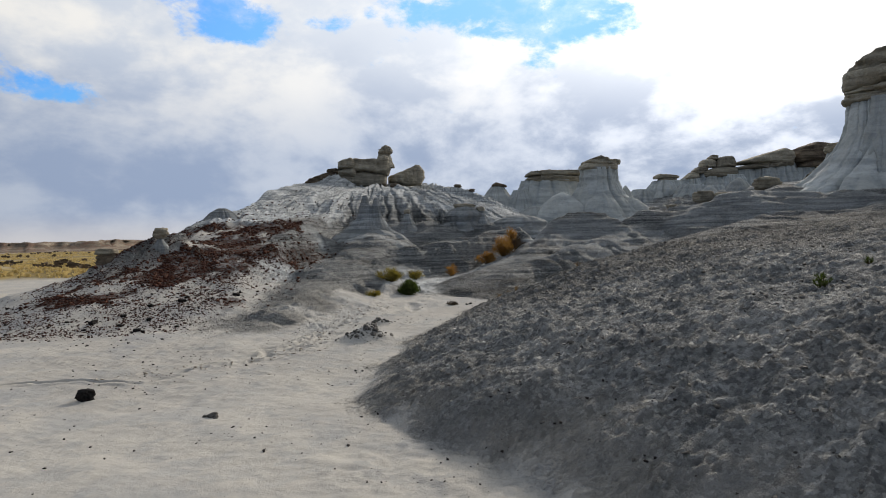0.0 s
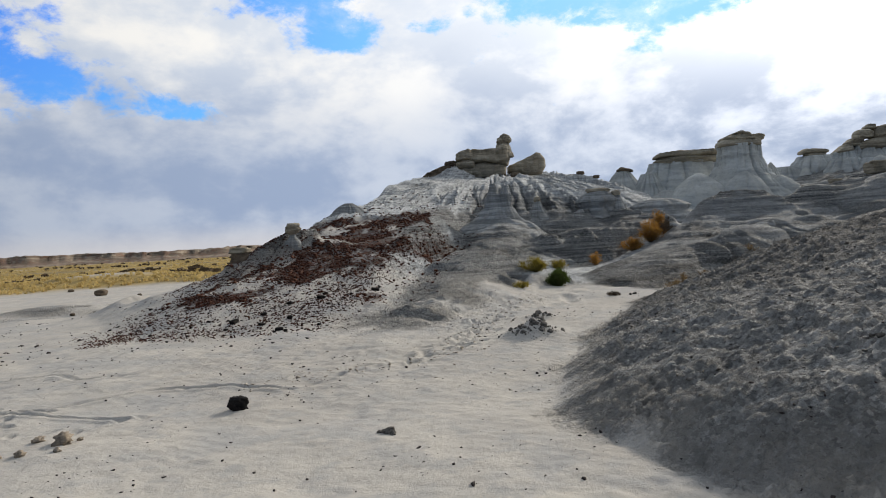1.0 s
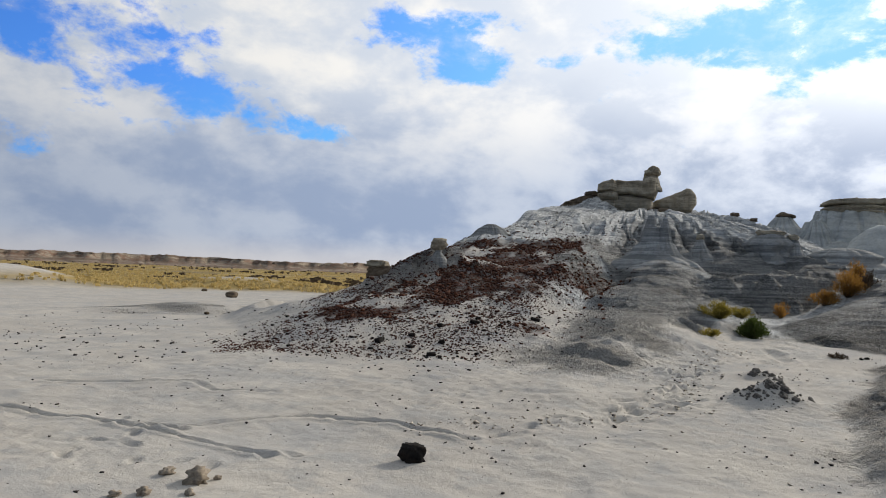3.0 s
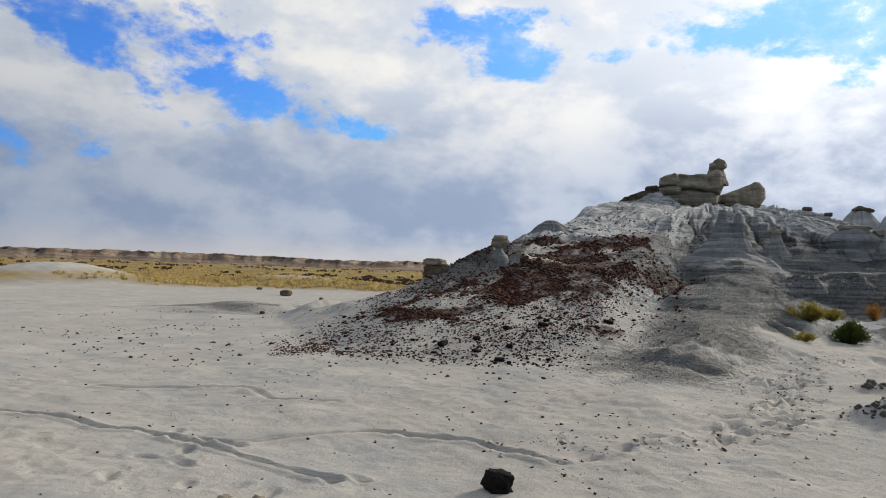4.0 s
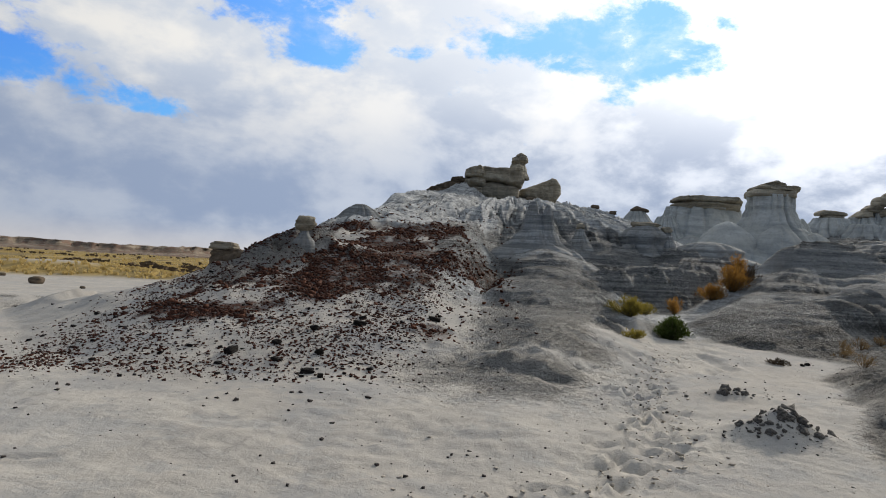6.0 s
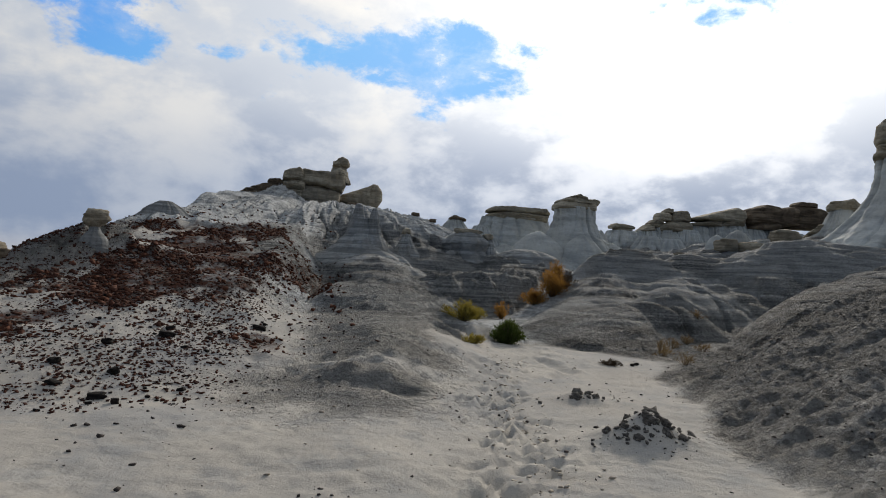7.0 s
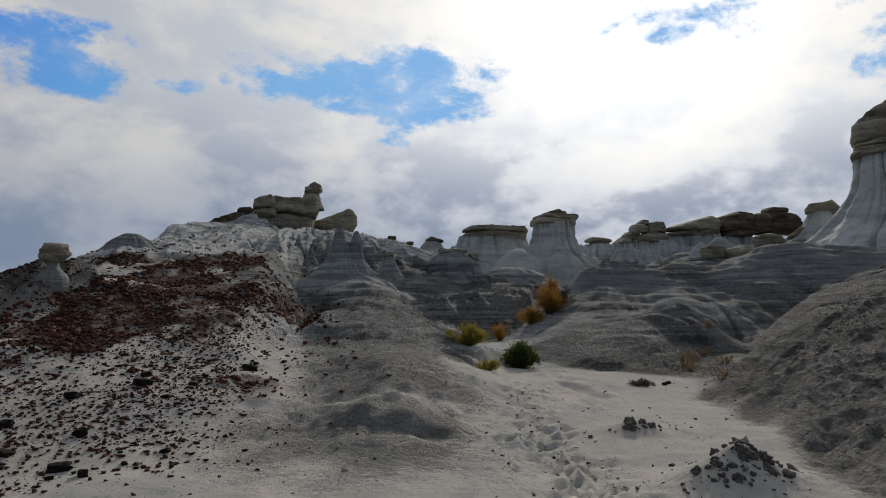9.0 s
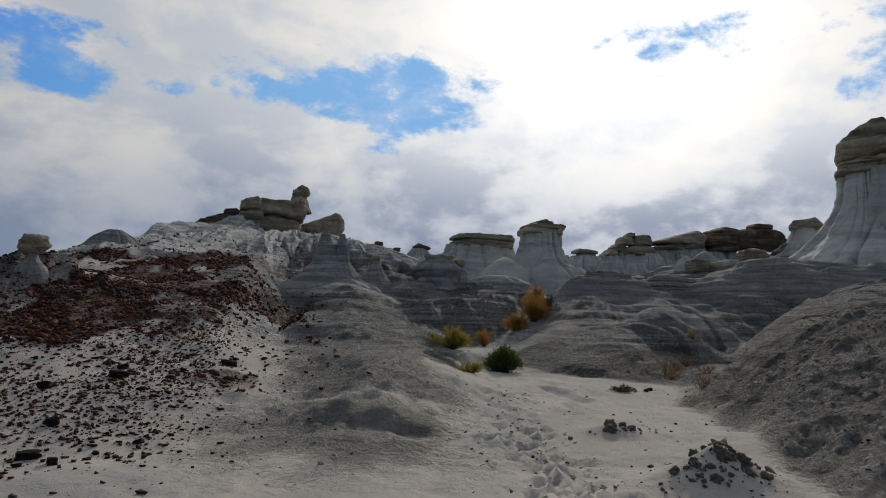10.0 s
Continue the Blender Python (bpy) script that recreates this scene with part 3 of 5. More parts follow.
    h = g.math("ADD", h, g.math("MULTIPLY", crumb, g.math("ADD", 0.09, g.math("MAXIMUM", g.math("MULTIPLY", grey, 1.6), g.math("MULTIPLY", top, 0.6)))))
    lump = g.add("ShaderNodeTexVoronoi", inputs={"Vector": g.vmath("ADD", p, g.vmath("SCALE", g.vec(fine, crumb, grit), 0.08)), "Scale": 17.0})
    h = g.math("SUBTRACT", h, g.math("MULTIPLY", lump.outputs[0], g.math("MULTIPLY", g.math("POWER", grey, 0.5), g.ramp(fine, 0.42, 0.58, 0.15, 1.2))))
    finish(g, c, 0.95, h, 0.09, 1.0, 0.1)
    return m


def make_rock(name, dark, light, stain, scale=1.0, bands=3.0, speck=0.5):
    m, g, p = material(name)
    x, y, z = g.xyz(p)
    tone = g.add("ShaderNodeObjectInfo").outputs["Random"]
    band = g.noise(g.vec(g.math("MULTIPLY", x, 0.25), g.math("MULTIPLY", y, 0.25), g.math("MULTIPLY", z, bands)), 1.5 * scale, 6, 0.62, 0.5)
    blot = g.noise(p, 1.7 * scale, 6, 0.6)
    fine = g.noise(p, 11 * scale, 5, 0.7)
    c = g.mix(g.ramp(band, 0.40, 0.60), dark, light)
    c = g.mix(g.ramp(blot, 0.47, 0.60, 0.0, 0.75), c, stain)
    c = g.mix(g.ramp(fine, 0.50, 0.62, 0.0, speck), c, tuple(v * 0.6 for v in dark))
    c = g.mix(1.0, c, g.vmath("SCALE", g.vec(1.0, 1.0, 1.0), g.math("ADD", 0.85, g.math("MULTIPLY", tone, 0.3))), "MULTIPLY")
    h = g.math("ADD", g.math("MULTIPLY", band, 1.2), g.math("ADD", g.math("MULTIPLY", fine, 0.5), blot))
    finish(g, c, 0.92, h, 0.06 / scale, 0.8, 0.15)
    return m


def make_plain(name, a, b, scale, rough=0.9, spec=0.2, thin=0.0):
    m, g, p = material(name)
    tone = g.add("ShaderNodeNewGeometry").outputs["Random Per Island"]
    n = g.noise(p, scale, 4, 0.6)
    c = g.mix(g.math("ADD", g.math("MULTIPLY", n, 0.5), g.math("MULTIPLY", tone, 0.5)), a, b)
    finish(g, c, rough, n, 0.01, 0.4, spec)
    if thin:
        out = [o for o in g.tree.nodes if o.bl_idname == "ShaderNodeOutputMaterial"][0]
        face = [o for o in g.tree.nodes if o.bl_idname == "ShaderNodeBsdfPrincipled"][0]
        through_leaf = g.add("ShaderNodeBsdfTranslucent", inputs={0: c})
        both = g.add("ShaderNodeMixShader", inputs={0: thin, 1: face.outputs[0], 2: through_leaf.outputs[0]})
        g.put(out.inputs[0], both.outputs[0])
    return m


GROUND = make_ground()
TAN = make_rock("tan_sandstone", (0.20, 0.175, 0.13), (0.42, 0.385, 0.305), (0.32, 0.285, 0.22), 1.0, 3.0, 0.4)
BROWN = make_rock("brown_sandstone", (0.080, 0.062, 0.045), (0.22, 0.175, 0.125), (0.13, 0.102, 0.075), 0.8, 2.5)
CLAY = make_rock("pale_clay", (0.34, 0.36, 0.36), (0.52, 0.545, 0.535), (0.44, 0.455, 0.435), 0.7, 1.3, 0.22)
DIM_CLAY = make_rock("grey_clay", (0.17, 0.182, 0.188), (0.37, 0.39, 0.395), (0.25, 0.255, 0.25), 1.0, 5.0, 0.3)
COAL = make_rock("black_clinker", (0.008, 0.0075, 0.0075), (0.032, 0.029, 0.027), (0.02, 0.015, 0.012), 6.0, 0.6)
CLOD = make_rock("dried_clod", (0.095, 0.09, 0.082), (0.26, 0.245, 0.225), (0.17, 0.158, 0.14), 5.0, 1.0)
PALE_CLOD = make_rock("pale_clod", (0.26, 0.22, 0.17), (0.42, 0.37, 0.30), (0.33, 0.28, 0.22), 5.0, 1.0)
CRUST = make_plain("sand_crust", (0.34, 0.30, 0.25), (0.55, 0.50, 0.42), 6.0)
STONE = make_plain("clinker_chips", (0.008, 0.006, 0.006), (0.118, 0.044, 0.027), 3.0)
RUST = make_plain("rust_chips", (0.03, 0.014, 0.010), (0.165, 0.066, 0.038), 3.0)
DARKSTONE = make_plain("dark_chips", (0.02, 0.018, 0.018), (0.09, 0.075, 0.07), 3.0)
GREEN = make_plain("green_leaf", (0.035, 0.06, 0.012), (0.10, 0.13, 0.03), 8.0, 0.7, 0.2, 0.4)
YELLOW = make_plain("yellow_green_leaf", (0.16, 0.14, 0.03), (0.36, 0.29, 0.06), 8.0, 0.7, 0.2, 0.5)
ORANGE = make_plain("dry_orange_leaf", (0.22, 0.11, 0.025), (0.48, 0.27, 0.07), 8.0, 0.8, 0.2, 0.5)
DRY = make_plain("dry_weed", (0.13, 0.09, 0.045), (0.33, 0.24, 0.13), 8.0, 0.8, 0.2, 0.4)
STRAW = make_plain("straw", (0.40, 0.30, 0.11), (0.66, 0.52, 0.24), 8.0, 0.8, 0.2, 0.5)
TWIG = make_plain("twig", (0.06, 0.045, 0.03), (0.16, 0.12, 0.08), 12.0)
RIM = make_rock("mesa_rock", (0.15, 0.115, 0.085), (0.36, 0.305, 0.235), (0.23, 0.13, 0.09), 0.12, 3.0)

# ---------------- helpers for meshes ----------------
def thing(name, label, category, at=(0, 0, 0), group="", kind=""):
    ob = new(name)
    ob.location = at
    ob.empty_display_size = 0.2
    return tagged(ob, label, category, group, kind)


def mesh_of(name, bm, mat, flat=False):
    me = bpy.data.meshes.new(name)
    bm.to_mesh(me)
    bm.free()
    me.materials.append(mat)
    if not flat:
        me.shade_smooth()
    return me


def part(name, bm, mat, parent, label="", flat=False):
    ob = new(name, bm if isinstance(bm, bpy.types.Mesh) else mesh_of(name, bm, mat, flat))
    ob.parent = parent
    return tagged(ob, label)


def grain(p, seed, octaves=4):
    return noise.fractal(Vector(p) + Vector((seed * 13.7, seed * 5.1, -seed * 7.9)), 1.0, 2.0, octaves)


def boulder(size, at, seed, square=0.62, rough=0.16, strata=0.05, layers=5.0, level=4, tilt=0.0, turn=0.0, undercut=0.0):
    """A weathered block: a rounded box with layers, hollows and worn edges."""
    bm = bmesh.new()
    bmesh.ops.create_icosphere(bm, subdivisions=level, radius=1.0)
    m = Matrix.Rotation(radians(turn), 4, "Z") @ Matrix.Rotation(radians(tilt), 4, "Y")
    sx, sy, sz = (v / 2 for v in size)
    for v in bm.verts:
        n = v.co.copy()
        q = Vector([math.copysign(abs(c) ** square, c) for c in n])
        w = Vector((q.x * sx, q.y * sy, q.z * sz)) * (1.35 / max(sx, sz))
        k = 1 + rough * grain(w * 1.1, seed) + rough * 0.45 * grain(w * 3.6, seed + 3, 3)
        lay = noise.noise(Vector((seed * 3.3 + q.x * 0.25, q.y * 0.25, q.z * layers * 0.7))) 
        k2 = 1 + 0.6 * strata * max(-1.0, min(1.0, lay * 4))
        k2 *= 1 - undercut * max(0.0, -q.z) ** 1.5
        v.co = m @ Vector((q.x * sx * k * k2, q.y * sy * k * k2, q.z * sz * (0.5 + 0.5 * k)))
        v.co += Vector(at)
    return bm


def lathe(profile, seed, rings=48, segs=112, flutes=9, depth=0.16, low=1.0, ovals=(1.0, 1.0), rough=0.05, lean=(0, 0), at=(0, 0, 0)):
    """A worn clay column: radii up its height, with rain-cut flutes that deepen downwards."""
    zs = np.linspace(profile[0][0], profile[-1][0], rings)
    rs = np.interp(zs, [p[0] for p in profile], [p[1] for p in profile])
    for _ in range(2):
        rs[1:-1] = (rs[:-2] + 2 * rs[1:-1] + rs[2:]) / 4
    bm = bmesh.new()
    rows = []
    span = profile[-1][0] - profile[0][0]
    for z, r in zip(zs, rs):
        f = (z - profile[0][0]) / span
        row = []
        for k in range(segs):
            a = 2 * math.pi * k / segs
            c, s = math.cos(a), math.sin(a)
            warp = 0.5 * noise.noise(Vector((c * 1.5, s * 1.5, z * 0.5 + seed)))
            w = noise.noise(Vector((c * flutes * 0.35 + seed, s * flutes * 0.35 + warp, z * 0.05)))
            w2 = noise.noise(Vector((c * flutes * 0.9 + seed, s * flutes * 0.9 + warp, z * 0.12 + 4)))
            deep = low + (1 - low) * f
            fl = -depth * deep * (1.3 * math.exp(-(w / 0.09) ** 2) + 0.55 * math.exp(-(w2 / 0.10) ** 2)) + depth * 0.5 * (abs(w) - 0.2)
            n = rough * grain((c * 2 * r, s * 2 * r, z * 1.5), seed)
            n += rough * 0.7 * noise.noise(Vector((c * 0.4, s * 0.4, z * 5.0 + seed * 2)))
            q = r * (1 + fl + n)
            row.append(bm.verts.new((at[0] + c * q * ovals[0] + lean[0] * f, at[1] + s * q * ovals[1] + lean[1] * f, at[2] + z)))
        rows.append(row)
    for a, b in zip(rows, rows[1:]):
        for k in range(segs):
            bm.faces.new((a[k], a[(k + 1) % segs], b[(k + 1) % segs], b[k]))
    bm.faces.new(rows[-1])
    return bm


def loaf(top, bottom, deep, seed, rough=0.10, strata=0.10, layers=7.0, at=(0, 0, 0), cols=64, ring=36, square=0.5, turn=0.0):
    """A weathered slab: its upper and lower edge along x, bulging to both sides, with worn layers and rounded ends."""
    x0, x1 = top[0][0], top[-1][0]
    span = x1 - x0
    bm = bmesh.new()
    rows = []
    m = Matrix.Rotation(radians(turn), 4, "Z")
    for i in range(cols + 1):
        f = 0.5 - 0.5 * math.cos(math.pi * i / cols)
        x = x0 + span * f
        zt, zb = np.interp(x, [p[0] for p in top], [p[1] for p in top]), np.interp(x, [p[0] for p in bottom], [p[1] for p in bottom])
        zt += rough * 0.25 * noise.noise(Vector((x * 3.1, seed * 2.7, 0.0))) + rough * 0.12 * noise.noise(Vector((x * 8.0, seed * 1.7, 3.0)))
        mid, half = (zt + zb) / 2, max(zt - zb, 0.02) / 2
        end = min(1.0, min(x - x0, x1 - x) / (0.16 * span))
        wide = deep * (0.25 + 0.75 * math.sqrt(max(end * (2 - end), 0.0)))
        row = []
        for k in range(ring):
            a = 2 * math.pi * k / ring
            c, sn = math.cos(a), math.sin(a)
            py, pz = math.copysign(abs(c) ** square, c), math.copysign(abs(sn) ** square, sn)
            z = mid + half * pz
            bed = noise.noise(Vector((x * 0.35 + seed, seed * 0.7, (z + 0.08 * x) * layers)))
            bed2 = noise.noise(Vector((x * 0.6 + seed, py * 0.4, (z + 0.08 * x) * layers * 2.6)))
            k2 = 1 + strata * max(-1.0, min(1.0, bed * 3.2)) + strata * 0.5 * max(-1.0, min(1.0, bed2 * 3.0))
            k2 += rough * grain((x * 1.6, py * 1.4, z * 1.6), seed) + 0.5 * rough * noise.noise(Vector((x * 5.0, py * 4.0, z * 5.0 + seed)))
            shift = 0.5 * rough * deep * noise.noise(Vector((py * 1.5, z * 2.2, seed + 9.0))) * (1 - end)
            row.append(bm.verts.new(m @ Vector((x + shift, py * wide * k2, z)) + Vector(at)))
        rows.append(row)
    for a, b in zip(rows, rows[1:]):
        for k in range(ring):
            bm.faces.new((a[k], b[k], b[(k + 1) % ring], a[(k + 1) % ring]))
    bm.faces.new(rows[0])
    bm.faces.new(list(reversed(rows[-1])))
    return bm


# ---------------- the ground: one sheet to the horizon ----------------
def spread(bands, ends, growth):
    """Grid lines: even steps in each band (from, to, step), widening beyond them."""
    lines = [np.arange(a, b, step) for a, b, step in bands]
    for sign, start, step, limit in ((-1, bands[0][0], bands[0][2], ends[0]), (1, bands[-1][1], bands[-1][2], ends[1])):
        v, run = start, []
        while (limit - v) * sign > 0:
            run.append(v)
            step *= growth
            v += sign * step
        lines.append(np.array(run + [limit]))
    v = np.unique(np.round(np.concatenate(lines), 4))
    return v[np.concatenate([[True], np.diff(v) > 0.016])]


def make_ground_sheet():
    xs = spread([(-10.5, -8.6, 0.058), (-8.6, -3.6, 0.036), (-3.6, -0.8, 0.050), (-0.8, 4.6, 0.031), (4.6, 12.0, 0.085)], (-3000, 3000), 1.05)
    ys = spread([(2.6, 9.4, 0.031), (9.4, 13.0, 0.045), (13.0, 18.0, 0.058), (18.0, 31.0, 0.080), (31.0, 46.0, 0.125)], (-3000, 3000), 1.05)
    gx, gy = np.meshgrid(xs, ys)
    z, grey, red, grass, top = soils(gx, gy, True)
    z = np.where(np.hypot(gx, gy) > 900, np.minimum(z, -0.5), z)
    ny, nx = gx.shape
    me = bpy.data.meshes.new("ground")
    co = np.stack([gx, gy, z], -1).reshape(-1, 3)
    i = np.arange(ny * nx).reshape(ny, nx)
    quads = np.stack([i[:-1, :-1], i[:-1, 1:], i[1:, 1:], i[1:, :-1]], -1).reshape(-1, 4)
    me.vertices.add(len(co))
    me.vertices.foreach_set("co", co.astype(np.float32).ravel())
    me.loops.add(quads.size)
    me.loops.foreach_set("vertex_index", quads.astype(np.int32).ravel())
    me.polygons.add(len(quads))
    me.polygons.foreach_set("loop_start", np.arange(0, quads.size, 4, dtype=np.int32))
    me.update(calc_edges=True)
    at = me.color_attributes.new("soil", "FLOAT_COLOR", "POINT")
    at.data.foreach_set("color", np.stack([grey, red * 0.78, grass, top], -1).astype(np.float32).ravel())
    me.materials.append(GROUND)
    me.shade_smooth()
    tagged(new("ground", me), "pale sand wash and grey clay badland slopes reaching a grass plain", "ground", kind="structure")


make_ground_sheet()


def make_mesa():
    """The low rim that closes the plain."""
    bm = bmesh.new()
    cols = []
    angles = np.linspace(-100, 40, 561)
    for k, a in enumerate(angles):
        r = 360 + 60 * vnoise(a * 0.11, 3.0, 4) + 22 * vnoise(a * 0.9, 1.0, 5) + 8 * vnoise(a * 4.0, 2.0, 6)
        h = 3.9 + 1.4 * vnoise(a * 0.35, 5.0, 7) + 0.9 * vnoise(a * 2.2, 6.0, 8) + 0.5 * vnoise(a * 7.0, 6.0, 18)
        c, s = math.sin(radians(a)), math.cos(radians(a))
        col = []
        for back, z in ((-90, -1.4), (-45, -0.5 + 1.2 * vnoise(a * 1.3, 9.0, 9)), (-24, 0.7 + 1.8 * vnoise(a * 2.7, 8.0, 3)), (-12, 1.5 + 1.2 * vnoise(a * 3.9, 7.0, 2)), (-5, h - 1.0 + 0.5 * vnoise(a * 5.0, 7.0, 5)), (-3, h - 0.3), (0, h), (40, h + 0.3), (400, h + 1.0)):
            q = r + back + (6 * vnoise(a * 6.0, z, 11) if back < 0 else 0)
            col.append(bm.verts.new((c * q, s * q, z)))
        cols.append(col)
    for a, b in zip(cols, cols[1:]):
        for k in range(len(a) - 1):
            bm.faces.new((a[k], b[k], b[k + 1], a[k + 1]))
    ob = new("mesa", mesh_of("mesa", bm, RIM))
    tagged(ob, "long low mesa rim of layered tan and rust rock behind the plain", "mesa", kind="structure")


make_mesa()

# ---------------- rocks on the crest of the hill ----------------
def crest_rocks():
    t = thing("crest_rock", "tan layered sandstone outcrop shaped like a crouching beast on the hilltop", "rock outcrop", (-5.0, 40.0, 5.0))
    part("body", loaf([(-0.75, 1.5), (-0.62, 1.76), (-0.2, 1.85), (0.37, 1.80), (1.1, 1.84), (1.55, 2.05), (1.78, 1.95), (1.88, 1.5)],
                      [(-0.75, 1.0), (0.3, 1.05), (1.2, 0.86), (1.7, 0.80), (1.88, 1.2)], 0.95, 3, 0.17, 0.06, 3.0), TAN, t)
    part("base", loaf([(-1.05, 1.0), (0.3, 1.10), (1.2, 0.92), (1.62, 0.86)], [(-1.05, 0.1), (1.62, 0.1)], 0.80, 5, 0.20, 0.13, 5.0), TAN, t, "undercut layered base of the outcrop")
    part("shoulder", loaf([(-1.24, 1.30), (-1.17, 1.62), (-0.75, 1.80), (-0.4, 1.84), (-0.18, 1.70)], [(-1.24, 1.15), (-0.18, 1.22)], 0.75, 8, 0.16, 0.10, 5.0, (0, -0.42, 0)), TAN, t, "cracked blocky shoulder of layered rock")
    part("shoulder", loaf([(-1.22, 1.12), (-0.7, 1.22), (-0.12, 1.14)], [(-1.22, 0.75), (-0.12, 0.72)], 0.70, 9, 0.16, 0.10, 6.0, (0, -0.46, 0)), TAN, t)
    part("shoulder", loaf([(-1.12, 0.75), (-0.6, 0.80), (-0.2, 0.70)], [(-1.12, 0.2), (-0.2, 0.2)], 0.55, 10, 0.14, 0.10, 6.0, (0, -0.40, 0)), TAN, t)
    part("neck", lathe([(1.3, 0.66), (1.7, 0.50), (1.95, 0.40), (2.15, 0.35), (2.42, 0.34)], 4, 24, 48, 4, 0.10, rough=0.10, at=(1.52, 0, 0)), TAN, t)
    part("head", loaf([(1.18, 2.20), (1.26, 2.38), (1.42, 2.55), (1.62, 2.66), (1.82, 2.58), (1.97, 2.42), (2.02, 2.30)],
                      [(1.18, 2.12), (1.5, 2.04), (1.84, 2.10), (2.02, 2.24)], 0.42, 14, 0.30, 0.16, 9.0, cols=40, ring=28), TAN, t, "overhanging knobbed head stone")
    part("ledge", loaf([(-3.30, 0.36), (-3.22, 0.52), (-2.74, 0.76), (-2.1, 1.00), (-1.2, 1.12), (-0.9, 1.0)], [(-3.30, 0.24), (-2.6, 0.26), (-0.9, 0.30)], 0.75, 19, 0.14, 0.14, 7.0), BROWN, t)
    part("ledge", loaf([(-1.98, 1.12), (-1.88, 1.26), (-1.40, 1.30), (-1.22, 1.16)], [(-1.98, 1.0), (-1.22, 0.98)], 0.45, 21, 0.25, 0.14, 8.0, cols=32, ring=24), BROWN, t)
    s = thing("slab_rock", "tan sandstone slab with a raised blunt end on the hilltop", "rock", (-2.45, 41.5, 5.20))
    part("slab", loaf([(-0.95, 0.62), (-0.80, 0.74), (-0.22, 0.93), (0.37, 1.18), (0.81, 1.41), (1.06, 1.37), (1.30, 1.05), (1.34, 0.9)],
                      [(-0.95, 0.30), (0.27, 0.10), (1.10, 0.15), (1.34, 0.60)], 0.75, 29, 0.12, 0.05, 3.0), TAN, s)
    rs = random.Random(77)
    for k in range(26):
        x = rs.uniform(-8.5, 2.8)
        y = 39.0 + rs.gauss(0, 1.2) + (2.5 if x > -1 else 0)
        w = rs.uniform(0.12, 0.34)
        ob = new("boulder", mesh_of("boulder", boulder((w * 1.4, w * 1.1, w * 0.8), (0, 0, w * 0.25), 600 + k, 0.6, 0.4, 0.05, level=2), BROWN))
        ob.location = (x, y, ground_z(x, y))
        tagged(ob, "dark loose block lying on the pale crest of the hill", "rock", "loose blocks on the crest")


crest_rocks()


def pinnacle(at, height, foot, tip, seed, label, mat=None, oval=(1, 1), cap=None):
    t = thing("pinnacle", label, "clay pinnacle", at)
    part("spire", lathe([(-0.5, foot * 1.25), (0, foot), (height * 0.3, foot * 0.55 + tip * 0.2), (height * 0.6, tip * 1.7), (height * 0.9, tip * 1.0), (height, tip * 0.45)], seed, 40, 72, 6, 0.10, 0.6, oval, 0.06), mat or DIM_CLAY, t)
    if cap:
        part("cap", boulder(cap, (0, 0, height), seed + 40, 0.6, 0.45, 0.06, level=3), TAN, t)
    return t


def spires():
    """Two slim spires that rise from one flared, layered skirt."""
    t = thing("clay_spires", "twin slim grey clay spires on one flared layered skirt", "clay pinnacle", (-2.9, 25.9, 2.12))
    part("skirt", lathe([(-0.5, 1.9), (0, 1.30), (0.18, 0.98), (0.40, 0.72), (0.68, 0.50), (0.95, 0.36), (1.15, 0.27)], 5, 56, 120, 5, 0.09, 0.6, (1.0, 0.85), 0.08), DIM_CLAY, t)
    part("spire", lathe([(0.5, 0.42), (0.95, 0.27), (1.25, 0.17), (1.45, 0.13), (1.54, 0.10)], 6, 30, 48, 5, 0.10, 0.6, rough=0.08, at=(-0.15, 0, 0)), DIM_CLAY, t)
    part("spire", lathe([(0.1, 0.50), (0.6, 0.27), (1.0, 0.16), (1.32, 0.11), (1.44, 0.05)], 9, 30, 48, 5, 0.10, 0.6, rough=0.10, at=(0.30, -0.22, 0)), DIM_CLAY, t)


spires()
pinnacle((-1.46, 27.0, 2.3), 0.74, 0.55, 0.12, 12, "short clay spire with a dark cap stone", cap=(0.24, 0.24, 0.2))
pinnacle((0.95, 29.0, 2.3), 1.05, 1.15, 0.55, 15, "stout flat-topped grey clay stump", cap=(0.86, 0.7, 0.20))
pinnacle((1.66, 28.8, 2.2), 1.0, 0.65, 0.17, 18, "thin leaning clay post beside a stump", cap=(0.34, 0.34, 0.2))
pinnacle((3.6, 30.5, 2.2), 0.75, 1.3, 0.5, 24, "low rounded clay knob behind the stump", oval=(1.5, 1.0))

d = thing("clay_dome", "smooth grey clay dome behind the hill shoulder", "clay dome", (-8.05, 24.0, 1.6))
part("dome", lathe([(-0.6, 2.7), (0.2, 2.0), (0.65, 1.45), (0.95, 1.0), (1.2, 0.62), (1.40, 0.42), (1.54, 0.16)], 31, 44, 96, 7, 0.14, 0.8, (1.0, 0.9), 0.09), DIM_CLAY, d)


